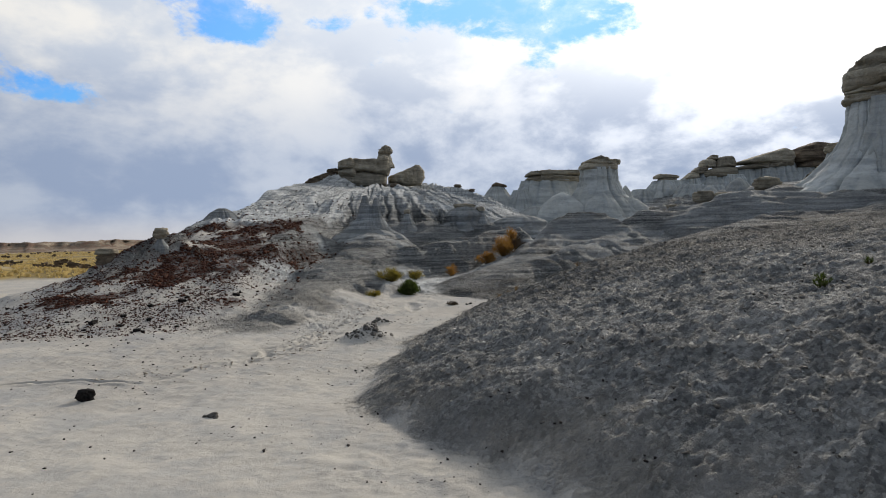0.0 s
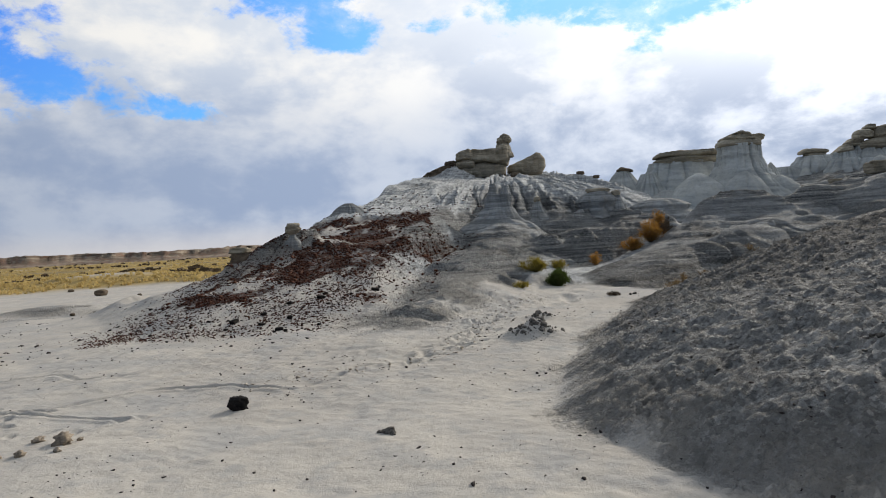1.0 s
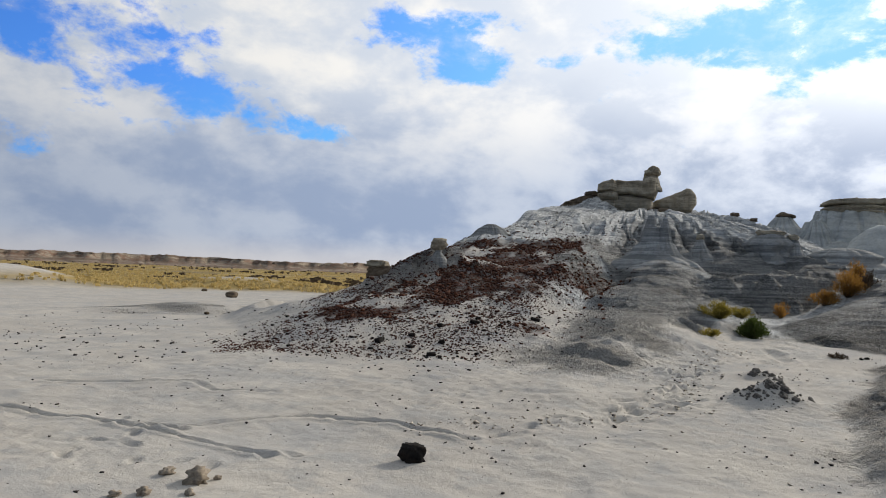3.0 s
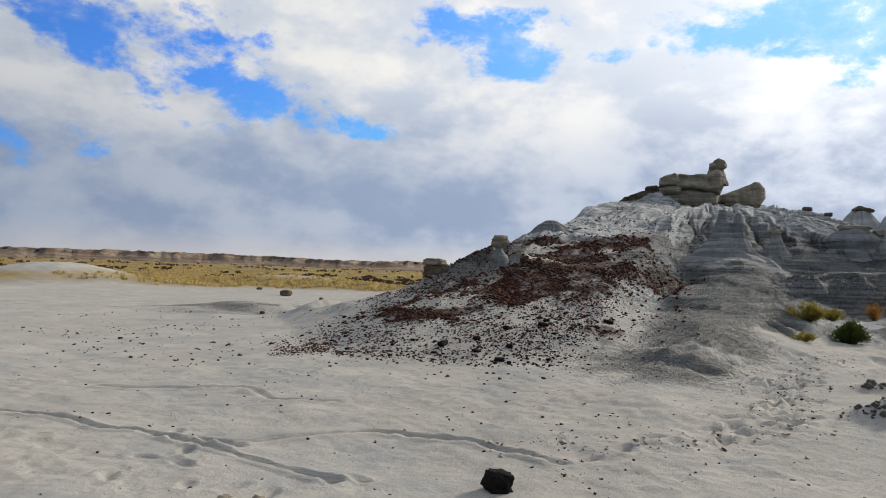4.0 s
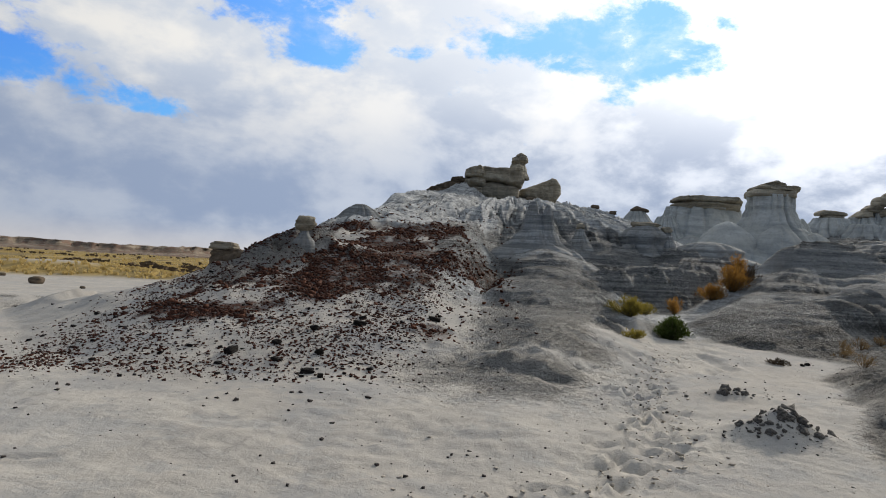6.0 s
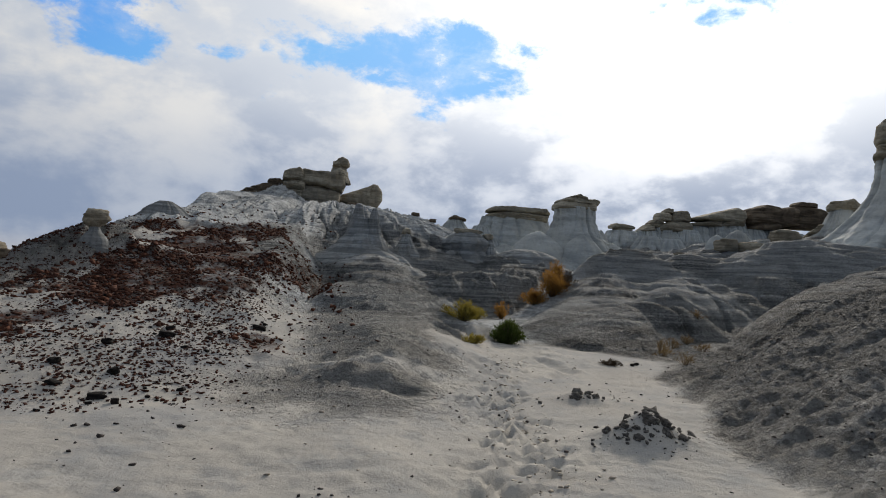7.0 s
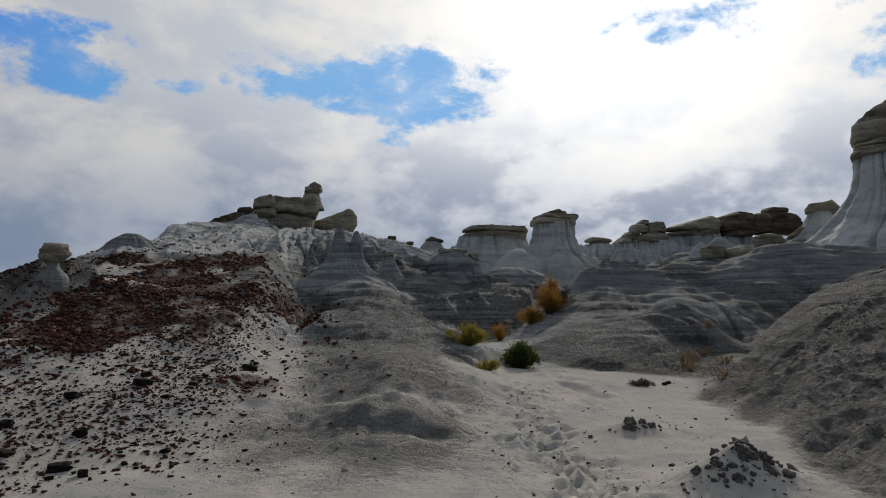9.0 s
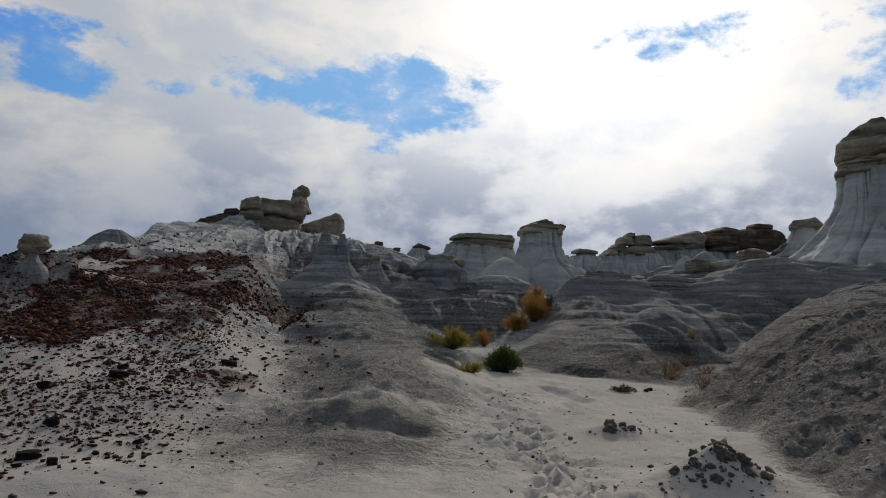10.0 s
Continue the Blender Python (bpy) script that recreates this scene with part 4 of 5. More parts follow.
def mushroom():
    t = thing("mushroom_rock", "small balanced pale rock on a tapering clay stem", "balanced rock", (-7.75, 18.0, ground_z(-7.75, 18.0)))
    h = 2.02 - t.location.z
    part("stem", lathe([(-0.4, 0.34), (0, 0.20), (h * 0.4, 0.12), (h * 0.8, 0.085), (h + 0.08, 0.08)], 41, 24, 48, 5, 0.08, rough=0.05), DIM_CLAY, t)
    part("cap", boulder((0.36, 0.33, 0.30), (0.02, 0, h + 0.15), 44, 0.80, 0.36, 0.05, 3.0), TAN, t, "knobbed pale cap stone")
    t = thing("ledge_rock", "flat pale cap rock over a dark undercut clay base", "rock", (-10.3, 20.1, ground_z(-10.3, 20.1)))
    h = 1.62 - t.location.z
    part("base", boulder((0.8, 0.7, h * 1.15), (0.12, 0.1, h * 0.42), 47, 0.6, 0.3, 0.05, 4.0), BROWN, t, "dark layered clay base merging with the slope")
    part("base", boulder((1.7, 1.0, h * 0.75), (0.95, 0.3, h * 0.30), 48, 0.6, 0.3, 0.05, 4.0, tilt=-6), BROWN, t)
    part("cap", boulder((0.56, 0.5, 0.19), (0.0, 0, h + 0.05), 49, 0.5, 0.22, 0.05, 3.0), TAN, t, "flat overhanging cap stone")


mushroom()


# ---------------- buttes, hoodoo and far stacks ----------------
def dome_side(at, wide, tall, seed):
    """A rounded lobe of clay that leans against a butte."""
    return lathe([(-1.0, wide * 1.1), (0, wide), (tall * 0.40, wide * 0.80), (tall * 0.70, wide * 0.56), (tall * 0.88, wide * 0.33), (tall, wide * 0.06)], seed, 44, 100, 3, 0.07, 0.7, (1.0, 0.9), 0.07, at=at)


def butte():
    t = thing("butte", "pale fluted clay butte under a layered tan cap rock", "butte", (9.95, 41.8, 2.4))
    part("pedestal", lathe([(-0.8, 5.0), (0, 4.2), (0.9, 3.1), (1.6, 2.2), (2.2, 1.62), (2.7, 1.32), (3.1, 1.18), (3.85, 1.16)], 51, 64, 180, 5, 0.10, 0.8, rough=0.06), CLAY, t)
    part("cap", loaf([(-1.20, 3.95), (-1.05, 4.12), (0.0, 4.18), (0.95, 4.15), (1.12, 3.98)], [(-1.20, 3.75), (0.0, 3.62), (1.12, 3.72)], 1.05, 54, 0.08, 0.09, 6.0), TAN, t)
    part("cap", loaf([(-1.02, 4.18), (-0.90, 4.32), (-0.1, 4.36), (1.2, 4.34), (1.30, 4.20)], [(-1.02, 4.06), (0.0, 4.02), (1.30, 4.08)], 1.12, 57, 0.15, 0.10, 6.0), TAN, t)
    part("cap", loaf([(-0.72, 4.36), (-0.45, 4.50), (0.0, 4.60), (0.42, 4.52), (0.62, 4.36)], [(-0.72, 4.28), (0.62, 4.28)], 0.85, 58, 0.18, 0.10, 8.0), TAN, t)
    for x, y, w, h, seed in ((-2.6, -1.5, 2.1, 2.25, 61), (-0.35, -2.2, 1.75, 2.15, 62), (1.7, -1.3, 1.7, 1.9, 63), (-4.2, -0.6, 1.7, 1.5, 64), (1.75, 0.2, 0.9, 2.75, 65)):
        part("buttress", dome_side((x, y, 0), w, h, seed), CLAY, t)
    w = thing("long_butte", "pale clay ridge under a long flat brown cap rock", "butte", (5.6, 46.0, 2.3))
    part("ridge", lathe([(-0.8, 3.4), (0, 3.0), (1.2, 2.3), (2.2, 1.72), (3.0, 1.40), (3.6, 1.24)], 66, 56, 170, 7, 0.12, 0.7, (1.72, 0.9), 0.06, at=(2.1, 0, 0)), CLAY, w)
    part("cap", loaf([(0.25, 3.72), (0.5, 3.86), (2.0, 3.92), (3.9, 3.85), (4.1, 3.6)], [(0.25, 3.6), (1.2, 3.42), (3.4, 3.40), (4.1, 3.45)], 1.12, 68, 0.18, 0.12, 6.0), TAN, w)
    part("cap", loaf([(0.22, 4.0), (0.46, 4.18), (1.6, 4.30), (3.1, 4.26), (3.7, 4.27), (4.2, 3.98)], [(0.22, 3.88), (2.0, 3.84), (4.2, 3.80)], 1.18, 70, 0.22, 0.10, 6.0), TAN, w)
    part("shoulder", lathe([(-0.8, 3.3), (0, 2.8), (1.2, 1.95), (2.2, 1.2), (2.9, 0.7), (3.25, 0.42)], 72, 48, 130, 10, 0.16, 0.6, rough=0.05, at=(-1.75, 0.0, 0)), CLAY, w)
    part("cap", loaf([(-2.15, 3.36), (-1.9, 3.50), (-1.4, 3.42), (-1.1, 3.28)], [(-2.15, 3.22), (-1.1, 3.18)], 0.5, 73, 0.15, 0.1, 8.0, cols=28, ring=20), BROWN, w)
    part("shoulder", lathe([(-0.8, 2.6), (0, 2.2), (1.2, 1.5), (2.2, 0.9), (2.9, 0.5)], 74, 44, 120, 9, 0.16, 0.6, rough=0.05, at=(-0.2, -0.7, 0)), CLAY, w)


butte()


def hoodoo():
    t = thing("hoodoo", "tall fluted pale clay hoodoo with a twin sandstone cap", "hoodoo", (19.1, 29.0, 2.9))
    east = (math.cos(radians(-47)) * 1.75, math.sin(radians(-47)) * 1.75, 0)
    part("column", lathe([(-1.4, 7.0), (0, 5.2), (0.83, 3.75), (1.66, 2.55), (2.57, 1.70), (3.3, 1.30), (3.9, 1.12), (4.9, 1.04)], 81, 90, 300, 6, 0.10, 0.7, rough=0.04), CLAY, t)
    part("column", lathe([(-1.4, 4.4), (0, 3.3), (0.83, 2.45), (1.66, 1.85), (2.57, 1.38), (3.3, 1.08), (3.9, 0.92), (5.3, 0.80)], 82, 90, 240, 6, 0.10, 0.7, rough=0.04, at=east), CLAY, t)
    part("column", lathe([(-1.2, 3.2), (0, 2.5), (1.0, 1.85), (2.0, 1.25), (3.2, 0.72), (4.2, 0.48), (4.8, 0.42)], 92, 60, 180, 4, 0.10, 0.7, rough=0.04, at=(-0.35, -0.95, 0)), CLAY, t)
    def block(name, top, low, deep, seed, rough=0.14, bed=0.10, layers=6.0):
        part(name, loaf(top, low, deep, seed, rough, bed, layers, turn=-47), TAN, t)
    block("collar", [(-1.10, 4.80), (-1.00, 5.05), (-0.3, 5.14), (0.6, 5.34), (1.12, 5.22)], [(-1.10, 4.66), (0.0, 4.62), (1.12, 4.76)], 1.08, 83, 0.16, 0.14)
    block("collar", [(-1.02, 5.08), (-0.9, 5.22), (0.2, 5.36), (1.1, 5.50)], [(-1.02, 4.98), (1.1, 5.20)], 1.0, 86, 0.18, 0.14)
    block("collar", [(0.95, 5.50), (1.4, 5.72), (2.3, 5.92), (2.46, 5.72)], [(0.95, 5.0), (1.7, 5.1), (2.46, 5.3)], 0.90, 84, 0.16, 0.14)
    block("cap", [(-1.12, 5.55), (-1.04, 6.00), (-0.5, 6.16), (0.6, 6.22), (1.05, 6.05), (1.12, 5.8)], [(-1.12, 5.36), (-0.98, 5.14), (0.0, 5.30), (1.12, 5.60)], 1.10, 85, 0.14, 0.07, 4.0)
    block("cap", [(-0.98, 6.06), (-0.5, 6.50), (0.25, 6.97), (0.6, 6.95), (0.95, 6.68), (1.06, 6.30)], [(-0.98, 5.98), (0.0, 6.04), (1.06, 6.02)], 0.98, 88, 0.16, 0.08, 4.0)
    block("cap", [(1.16, 6.10), (1.35, 6.30), (2.2, 6.45), (2.36, 6.2)], [(1.16, 5.85), (1.7, 5.78), (2.36, 5.92)], 0.75, 89, 0.16, 0.08)
    block("cap", [(1.12, 6.52), (1.42, 6.84), (2.3, 6.97), (2.46, 6.62)], [(1.12, 6.35), (1.7, 6.34), (2.46, 6.43)], 0.85, 90, 0.15, 0.08)
    s = thing("rock_stack", "flat tan slab on a pale clay slope beside the hoodoo", "rock stack", (20.6, 34.0, 3.0))
    part("pedestal", lathe([(-1.0, 3.4), (0, 2.7), (1.2, 1.8), (2.3, 0.95), (3.2, 0.55)], 97, 40, 120, 5, 0.12, 0.7, rough=0.08), CLAY, s)
    part("slab", loaf([(-0.70, 3.25), (-0.5, 3.52), (0.45, 3.66), (0.8, 3.3)], [(-0.70, 3.08), (0.8, 3.02)], 0.65, 98, 0.16, 0.14, 8.0, turn=-43), TAN, s)
    part("slab", loaf([(-1.7, 1.8), (-1.0, 2.4), (-0.6, 2.45)], [(-1.7, 1.65), (-0.6, 2.15)], 0.5, 99, 0.18, 0.12, 8.0, turn=-43), TAN, s)


hoodoo()


def far_cliff():
    """The broken rock wall behind the humps: capped blocks over white fluted clay."""
    def stack(label, x, z, caps, feet, mat):
        t = thing("rock_stack", label, "rock stack", (x, 52.0, z), "far rock stacks")
        for k, (fx, w, h, fy) in enumerate(feet):
            part("pedestal", lathe([(-2.0, w * 1.6), (0, w * 1.25), (h * 0.4, w * 0.92), (h * 0.75, w * 0.66), (h, w * 0.5)], int(x * 3) + k, 36, 120, 6, 0.13, 0.7, (1.15, 0.9), 0.07, at=(fx, fy, 0)), CLAY, t)
        for k, (edge, low, deep) in enumerate(caps):
            part("boulder", loaf(edge, [(edge[0][0], low), (edge[-1][0], low + 0.05)], deep, int(x * 5) + k, 0.13, 0.12, 4.0, cols=44, ring=28), mat, t)

    stack("two balanced tan boulders on a pale clay pedestal", 17.7, 4.3,
          [([(-0.95, 2.3), (-0.6, 2.5), (0.4, 2.42), (0.95, 2.3)], 2.1, 0.6), ([(-0.6, 2.1), (0.0, 2.2), (0.8, 2.1)], 1.85, 0.5)], [(0.0, 1.9, 1.95, 0), (-1.7, 1.6, 1.3, 0), (1.5, 1.6, 1.5, -1.5)], TAN)
    stack("heap of tan boulders over white fluted clay", 21.1, 4.3,
          [([(-2.0, 2.1), (-1.5, 2.6), (-0.9, 2.6)], 2.0, 0.7), ([(-1.3, 2.7), (-0.9, 3.0), (-0.2, 2.9)], 2.4, 0.7), ([(-0.7, 3.3), (-0.45, 3.58), (0.1, 3.6), (0.45, 3.3)], 2.9, 0.6), ([(0.4, 3.2), (0.7, 3.72), (1.6, 3.85), (2.0, 3.5)], 2.9, 0.7),
           ([(-0.6, 2.6), (0.6, 3.0), (2.1, 2.9)], 2.0, 1.0), ([(-0.1, 3.7), (0.2, 3.95), (0.7, 3.9)], 3.5, 0.35)],
          [(-1.3, 1.5, 2.1, 0), (0.3, 1.8, 2.6, 0), (1.6, 1.5, 2.3, -0.6), (-0.6, 1.5, 1.4, -2.0), (1.1, 1.5, 1.3, -2.4)], TAN)
    stack("long tan ledge of rock over white fluted clay", 25.4, 4.4,
          [([(-2.2, 3.2), (-0.6, 3.7), (1.4, 4.25), (2.1, 4.0), (2.25, 3.5)], 3.05, 1.2), ([(-2.3, 2.8), (-0.9, 3.1), (0.2, 3.15)], 2.6, 1.0), ([(0.0, 3.0), (1.1, 3.3), (2.1, 3.2)], 2.75, 1.1)],
          [(-1.6, 1.5, 2.7, 0), (0.0, 1.6, 3.0, 0), (1.5, 1.6, 3.2, 0), (-0.8, 1.4, 1.6, -2.2), (1.3, 1.2, 1.3, -2.4)], TAN)
    stack("dark brown block wall of rock over pale clay", 29.7, 4.6,
          [([(-1.95, 3.5), (-1.5, 4.1), (-0.4, 4.50), (0.5, 4.4), (0.8, 3.9)], 2.9, 1.3), ([(0.2, 3.8), (0.8, 4.35), (1.9, 4.45), (2.4, 4.1)], 2.9, 1.3), ([(-1.6, 3.0), (-0.4, 3.2), (0.9, 3.0)], 2.5, 1.0)],
          [(-1.2, 1.6, 2.5, 0), (0.6, 1.6, 2.5, 0), (1.9, 1.5, 2.4, -0.5), (-0.6, 1.2, 1.5, -2.4)], BROWN)
    stack("dark brown block wall with a flat top stone", 33.3, 4.6,
          [([(-1.9, 3.8), (-1.2, 4.5), (0.4, 4.55), (1.5, 3.9), (1.7, 3.4)], 2.8, 1.3), ([(-1.2, 4.75), (-0.9, 4.95), (0.4, 4.98), (0.6, 4.75)], 4.5, 0.7)],
          [(-1.0, 1.6, 2.4, 0), (0.8, 1.6, 2.4, 0), (2.6, 1.7, 2.0, 0), (-1.9, 1.2, 1.7, -2.6)], BROWN)
    stack("broken tan rock ledge running behind the hoodoo", 37.5, 4.6,
          [([(-1.9, 3.0), (-0.8, 3.6), (1.4, 3.9), (2.6, 3.4)], 2.2, 1.5)], [(-1.0, 1.9, 2.4, 0), (1.2, 1.9, 2.6, 0)], TAN)
    for k, (x, y, w) in enumerate(((10.6, 30.0, 0.5), (13.2, 30.2, 1.2), (14.0, 30.6, 0.8), (12.2, 30.6, 0.9), (15.5, 31.5, 1.1), (11.6, 33.0, 0.7))):
        ob = new("boulder", mesh_of("boulder", boulder((w, w * 0.8, w * 0.6), (0, 0, w * 0.18), 640 + k, 0.6, 0.35, 0.06, level=3), TAN))
        ob.location = (x, y, ground_z(x, y))
        tagged(ob, "worn tan boulder among the clay humps", "rock", "boulders among the humps")
    for k, (x, y, w, h) in enumerate(((13.6, 33.5, 0.55, 0.6), (16.0, 35.5, 0.8, 0.8))):
        c = thing("clay_cone", "small pale clay cone standing among boulders", "clay cone", (x, y, ground_z(x, y)), "small clay cones")
        part("cone", dome_side((0, 0, 0), w, h, 660 + k), CLAY, c)


far_cliff()

# ---------------- black rock, clods ----------------
def stone_thing(name, label, category, x, y, size, seed, mat, sink=0.25, level=3, square=0.7, rough=0.22, group=""):
    ob = new(name, mesh_of(name, boulder(size, (0, 0, size[2] * (0.5 - sink)), seed, square, rough, 0.03, 3.0, level), mat))
    ob.location = (x, y, ground_z(x, y))
    ob.rotation_euler = (0, 0, (seed * 1.7) % 6.28)
    return tagged(ob, label, category, group)


stone_thing("black_rock", "black porous clinker rock lying alone on pale sand", "rock", -4.33, 7.9, (0.20, 0.16, 0.155), 201, COAL, 0.15, 4, 0.75, 0.42)

# ---------------- heaps of clods on the sand ----------------
def clod_heap(label, x, y, spread_x, spread_y, count, size, seed, mat, turn=0.0):
    rs = random.Random(seed)
    t = thing("clod_heap", label, "clods", (x, y, ground_z(x, y)))
    shapes = [mesh_of("clod", boulder((1, 1, 1), (0, 0, 0), seed + k, 0.8, 0.75, 0.02, level=3), mat) for k in range(4)]
    c, s = math.cos(radians(turn)), math.sin(radians(turn))
    for k in range(count):
        p, q = rs.gauss(0, 0.5) * spread_x, rs.gauss(0, 0.5) * spread_y
        px, py = x + p * c - q * s, y + p * s + q * c
        w = size * (0.28 + 1.0 * rs.random() ** 2) * (1.7 if k < 3 else 1)
        ob = part("clod", shapes[k % 4], mat, t)
        ob.location = (px - x, py - y, ground_z(px, py) - t.location.z + w * 0.06)
        ob.scale = (w * rs.uniform(0.8, 1.3), w * rs.uniform(0.8, 1.2), w * rs.uniform(0.7, 1.15))
        ob.rotation_euler = (rs.uniform(-0.6, 0.6), rs.uniform(-0.6, 0.6), rs.uniform(0, 6.28))
    return t


clod_heap("heap of dark dried mud clods half sunk in sand", -1.38, 11.25, 0.40, 0.20, 40, 0.066, 301, CLOD, 8)
clod_heap("small cluster of dark mud clods on the sand", -1.25, 12.85, 0.26, 0.12, 30, 0.05, 311, CLOD)
clod_heap("little cluster of grey mud crumbs on pale sand", -2.50, 7.0, 0.11, 0.07, 13, 0.055, 317, CLOD)
clod_heap("dark crumbs beside a dry plant in the wash", 0.62, 15.35, 0.08, 0.06, 6, 0.05, 321, COAL)

for k, (x, y, w, d, h) in enumerate(((-5.50, 6.78, 0.18, 0.15, 0.14), (-5.78, 6.82, 0.09, 0.08, 0.07), (-5.64, 6.45, 0.09, 0.08, 0.06), (-5.78, 6.36, 0.07, 0.06, 0.05), (-5.36, 6.55, 0.07, 0.06, 0.05), (-5.42, 6.92, 0.05, 0.04, 0.04))):
    stone_thing("pale_clod", "pale cracked lump of dried sand lying on the flat", "clod", x, y, (w, d, h), 330 + k, PALE_CLOD, 0.25, 3, 1.05, 0.9, "pale clods on the sand")

stone_thing("boulder", "dark boulder alone on the pale flat before the plain", "rock", -26.7, 35.6, (0.75, 0.6, 0.42), 341, BROWN, 0.15, 3)
for k, (x, y, w) in enumerate(((-22.5, 33.0, 0.28), (-19.0, 27.5, 0.22), (-15.2, 19.0, 0.16), (-33.0, 41.0, 0.4))):
    stone_thing("boulder", "small dark stone on the pale flat", "rock", x, y, (w, w * 0.8, w * 0.55), 345 + k, BROWN, 0.15, 2, group="dark stones on the flat")


# ---------------- clinker: single dark blocks, then the spill of chips ----------------
def dark_blocks():
    rs = random.Random(11)
    shapes = [mesh_of("clinker_block", boulder((1, 1, 1), (0, 0, 0.2), 400 + k, 0.45, 0.4, 0.04, level=3), COAL) for k in range(6)]
    spots = [(-4.75, 15.0, 0.14), (-5.75, 14.7, 0.12), (-5.9, 13.1, 0.13), (-5.85, 12.5, 0.13), (-5.65, 12.3, 0.11), (-6.5, 13.3, 0.13), (-6.3, 12.75, 0.11), (-5.7, 14.3, 0.16), (-6.9, 12.9, 0.18), (-6.2, 13.9, 0.15)]
    while len(spots) < 110:
        x, y = rs.uniform(-10.2, -4.7), rs.gauss(13.6, 1.4)
        if y > 11.7 + 0.12 * abs(x + 7) and y < 20:
            spots.append((x, y, 0.035 + 0.05 * rs.random() ** 2))
    for k, (x, y, w) in enumerate(spots):
        w *= 0.78
        ob = new("clinker_block", shapes[k % 6])
        ob.location = (x, y, ground_z(x, y))
        ob.scale = (w * rs.uniform(0.9, 1.4), w * rs.uniform(0.7, 1.1), w * rs.uniform(0.45, 0.8))
        ob.rotation_euler = (rs.uniform(-0.25, 0.25), rs.uniform(-0.25, 0.25), rs.uniform(0, 6.28))
        tagged(ob, "black angular clinker block on the pale foot of the hill", "rock", "black clinker blocks")


dark_blocks()

CUBE = np.array([(-1, -1, -1), (1, -1, -1), (1, 1, -1), (-1, 1, -1), (-1, -1, 1), (1, -1, 1), (1, 1, 1), (-1, 1, 1)], float) * 0.5
SIDES = np.array([(0, 3, 2, 1), (4, 5, 6, 7), (0, 1, 5, 4), (1, 2, 6, 5), (2, 3, 7, 6), (3, 0, 4, 7)])


def chips(name, label, x, y, size, mat, seed, flat=0.55):
    """Angular stone chips strewn over the ground, as one mesh."""
    rs = np.random.RandomState(seed)
    n = len(x)
    z = soils(x, y)
    v = CUBE[None] * rs.uniform(0.35, 1.35, (n, 8, 3)) + rs.uniform(-0.2, 0.2, (n, 8, 3))
    v = v * (np.stack([rs.uniform(0.8, 1.5, n), rs.uniform(0.6, 1.1, n), rs.uniform(0.35, 0.9, n) * flat / 0.55], -1) * size[:, None])[:, None]
    tip = rs.normal(0, 0.28, n)
    c, s = np.cos(tip)[:, None], np.sin(tip)[:, None]
    v = np.stack([v[..., 0] * c - v[..., 2] * s, v[..., 1], v[..., 0] * s + v[..., 2] * c], -1)
    a = rs.uniform(0, 6.28, n)
    c, s = np.cos(a)[:, None], np.sin(a)[:, None]
    v = np.stack([v[..., 0] * c - v[..., 1] * s, v[..., 0] * s + v[..., 1] * c, v[..., 2]], -1)
    v += np.stack([x, y, z + size * 0.12], -1)[:, None]
    f = (SIDES[None] + 8 * np.arange(n)[:, None, None]).reshape(-1, 4)
    me = bpy.data.meshes.new(name)
    me.vertices.add(n * 8)
    me.vertices.foreach_set("co", v.astype(np.float32).ravel())
    me.loops.add(f.size)
    me.loops.foreach_set("vertex_index", f.astype(np.int32).ravel())
    me.polygons.add(len(f))
    me.polygons.foreach_set("loop_start", np.arange(0, f.size, 4, dtype=np.int32))
    me.update(calc_edges=True)
    me.materials.append(mat)
    return tagged(new(name, me), label, "stones", kind="stuff")


def strewn(seed, count, xlo, xhi, ylo, yhi, weight, small, large):
    rs = np.random.RandomState(seed)
    x, y = rs.uniform(xlo, xhi, count), rs.uniform(ylo, yhi, count)
    keep = rs.rand(count) < weight(x, y)
    x, y = x[keep], y[keep]
    return x, y, small + (large - small) * rs.rand(len(x)) ** 3.0


def apron(x, y):
    low = 11.75 + 0.10 * np.abs(x + 6.5) + 0.9 * fbm(x * 0.6, y * 0.6, 3, 101)
    w = smooth(y, low - 0.15, low + 0.7) * smooth(x, -11.0, -8.6) * smooth(x, -4.5, -5.3)
    clump = smooth(fbm(x * 1.1, y * 1.1, 4, 103), -0.22, 0.22)
    return w * (0.25 + 0.75 * clump)


def redness(x, y):
    z, grey, red, grass, top = soils(x, y, True)
    gap = smooth(fbm(x * 2.2, y * 1.6, 4, 99, 0.6), -0.16, 0.14)
    return np.clip(red * 0.85 * gap + 0.03, 0, 1) * smooth(x, -3.2, -3.8)


x, y, s = strewn(1, 50000, -11, -4.3, 11.2, 19.0, apron, 0.007, 0.036)
chips("clinker_chips", "dark rust clinker chips strewn over the pale foot of the hill", x, y, s, STONE, 21)
x, y, s = strewn(2, 92000, -9.8, -3.2, 14.0, 29.0, redness, 0.010, 0.060)
chips("red_chips", "dark rust red clinker rubble covering the hill flank", x, y, s, STONE, 22)
x, y, s = strewn(12, 22000, -9.8, -3.2, 14.0, 29.0, redness, 0.012, 0.085)
chips("orange_chips", "lighter orange-brown clinker pieces among the red rubble", x, y, s, RUST, 32)
x, y, s = strewn(3, 5200, -18, -4.5, 8.5, 19.0, lambda x, y: 0.25 * smooth(fbm(x * 0.5, y * 0.5, 3, 105), -0.1, 0.25) * smooth(y, 8.5, 12) + 0.03, 0.010, 0.05)
chips("scattered_chips", "scattered small dark stones on the pale flat", x, y, s, DARKSTONE, 23)
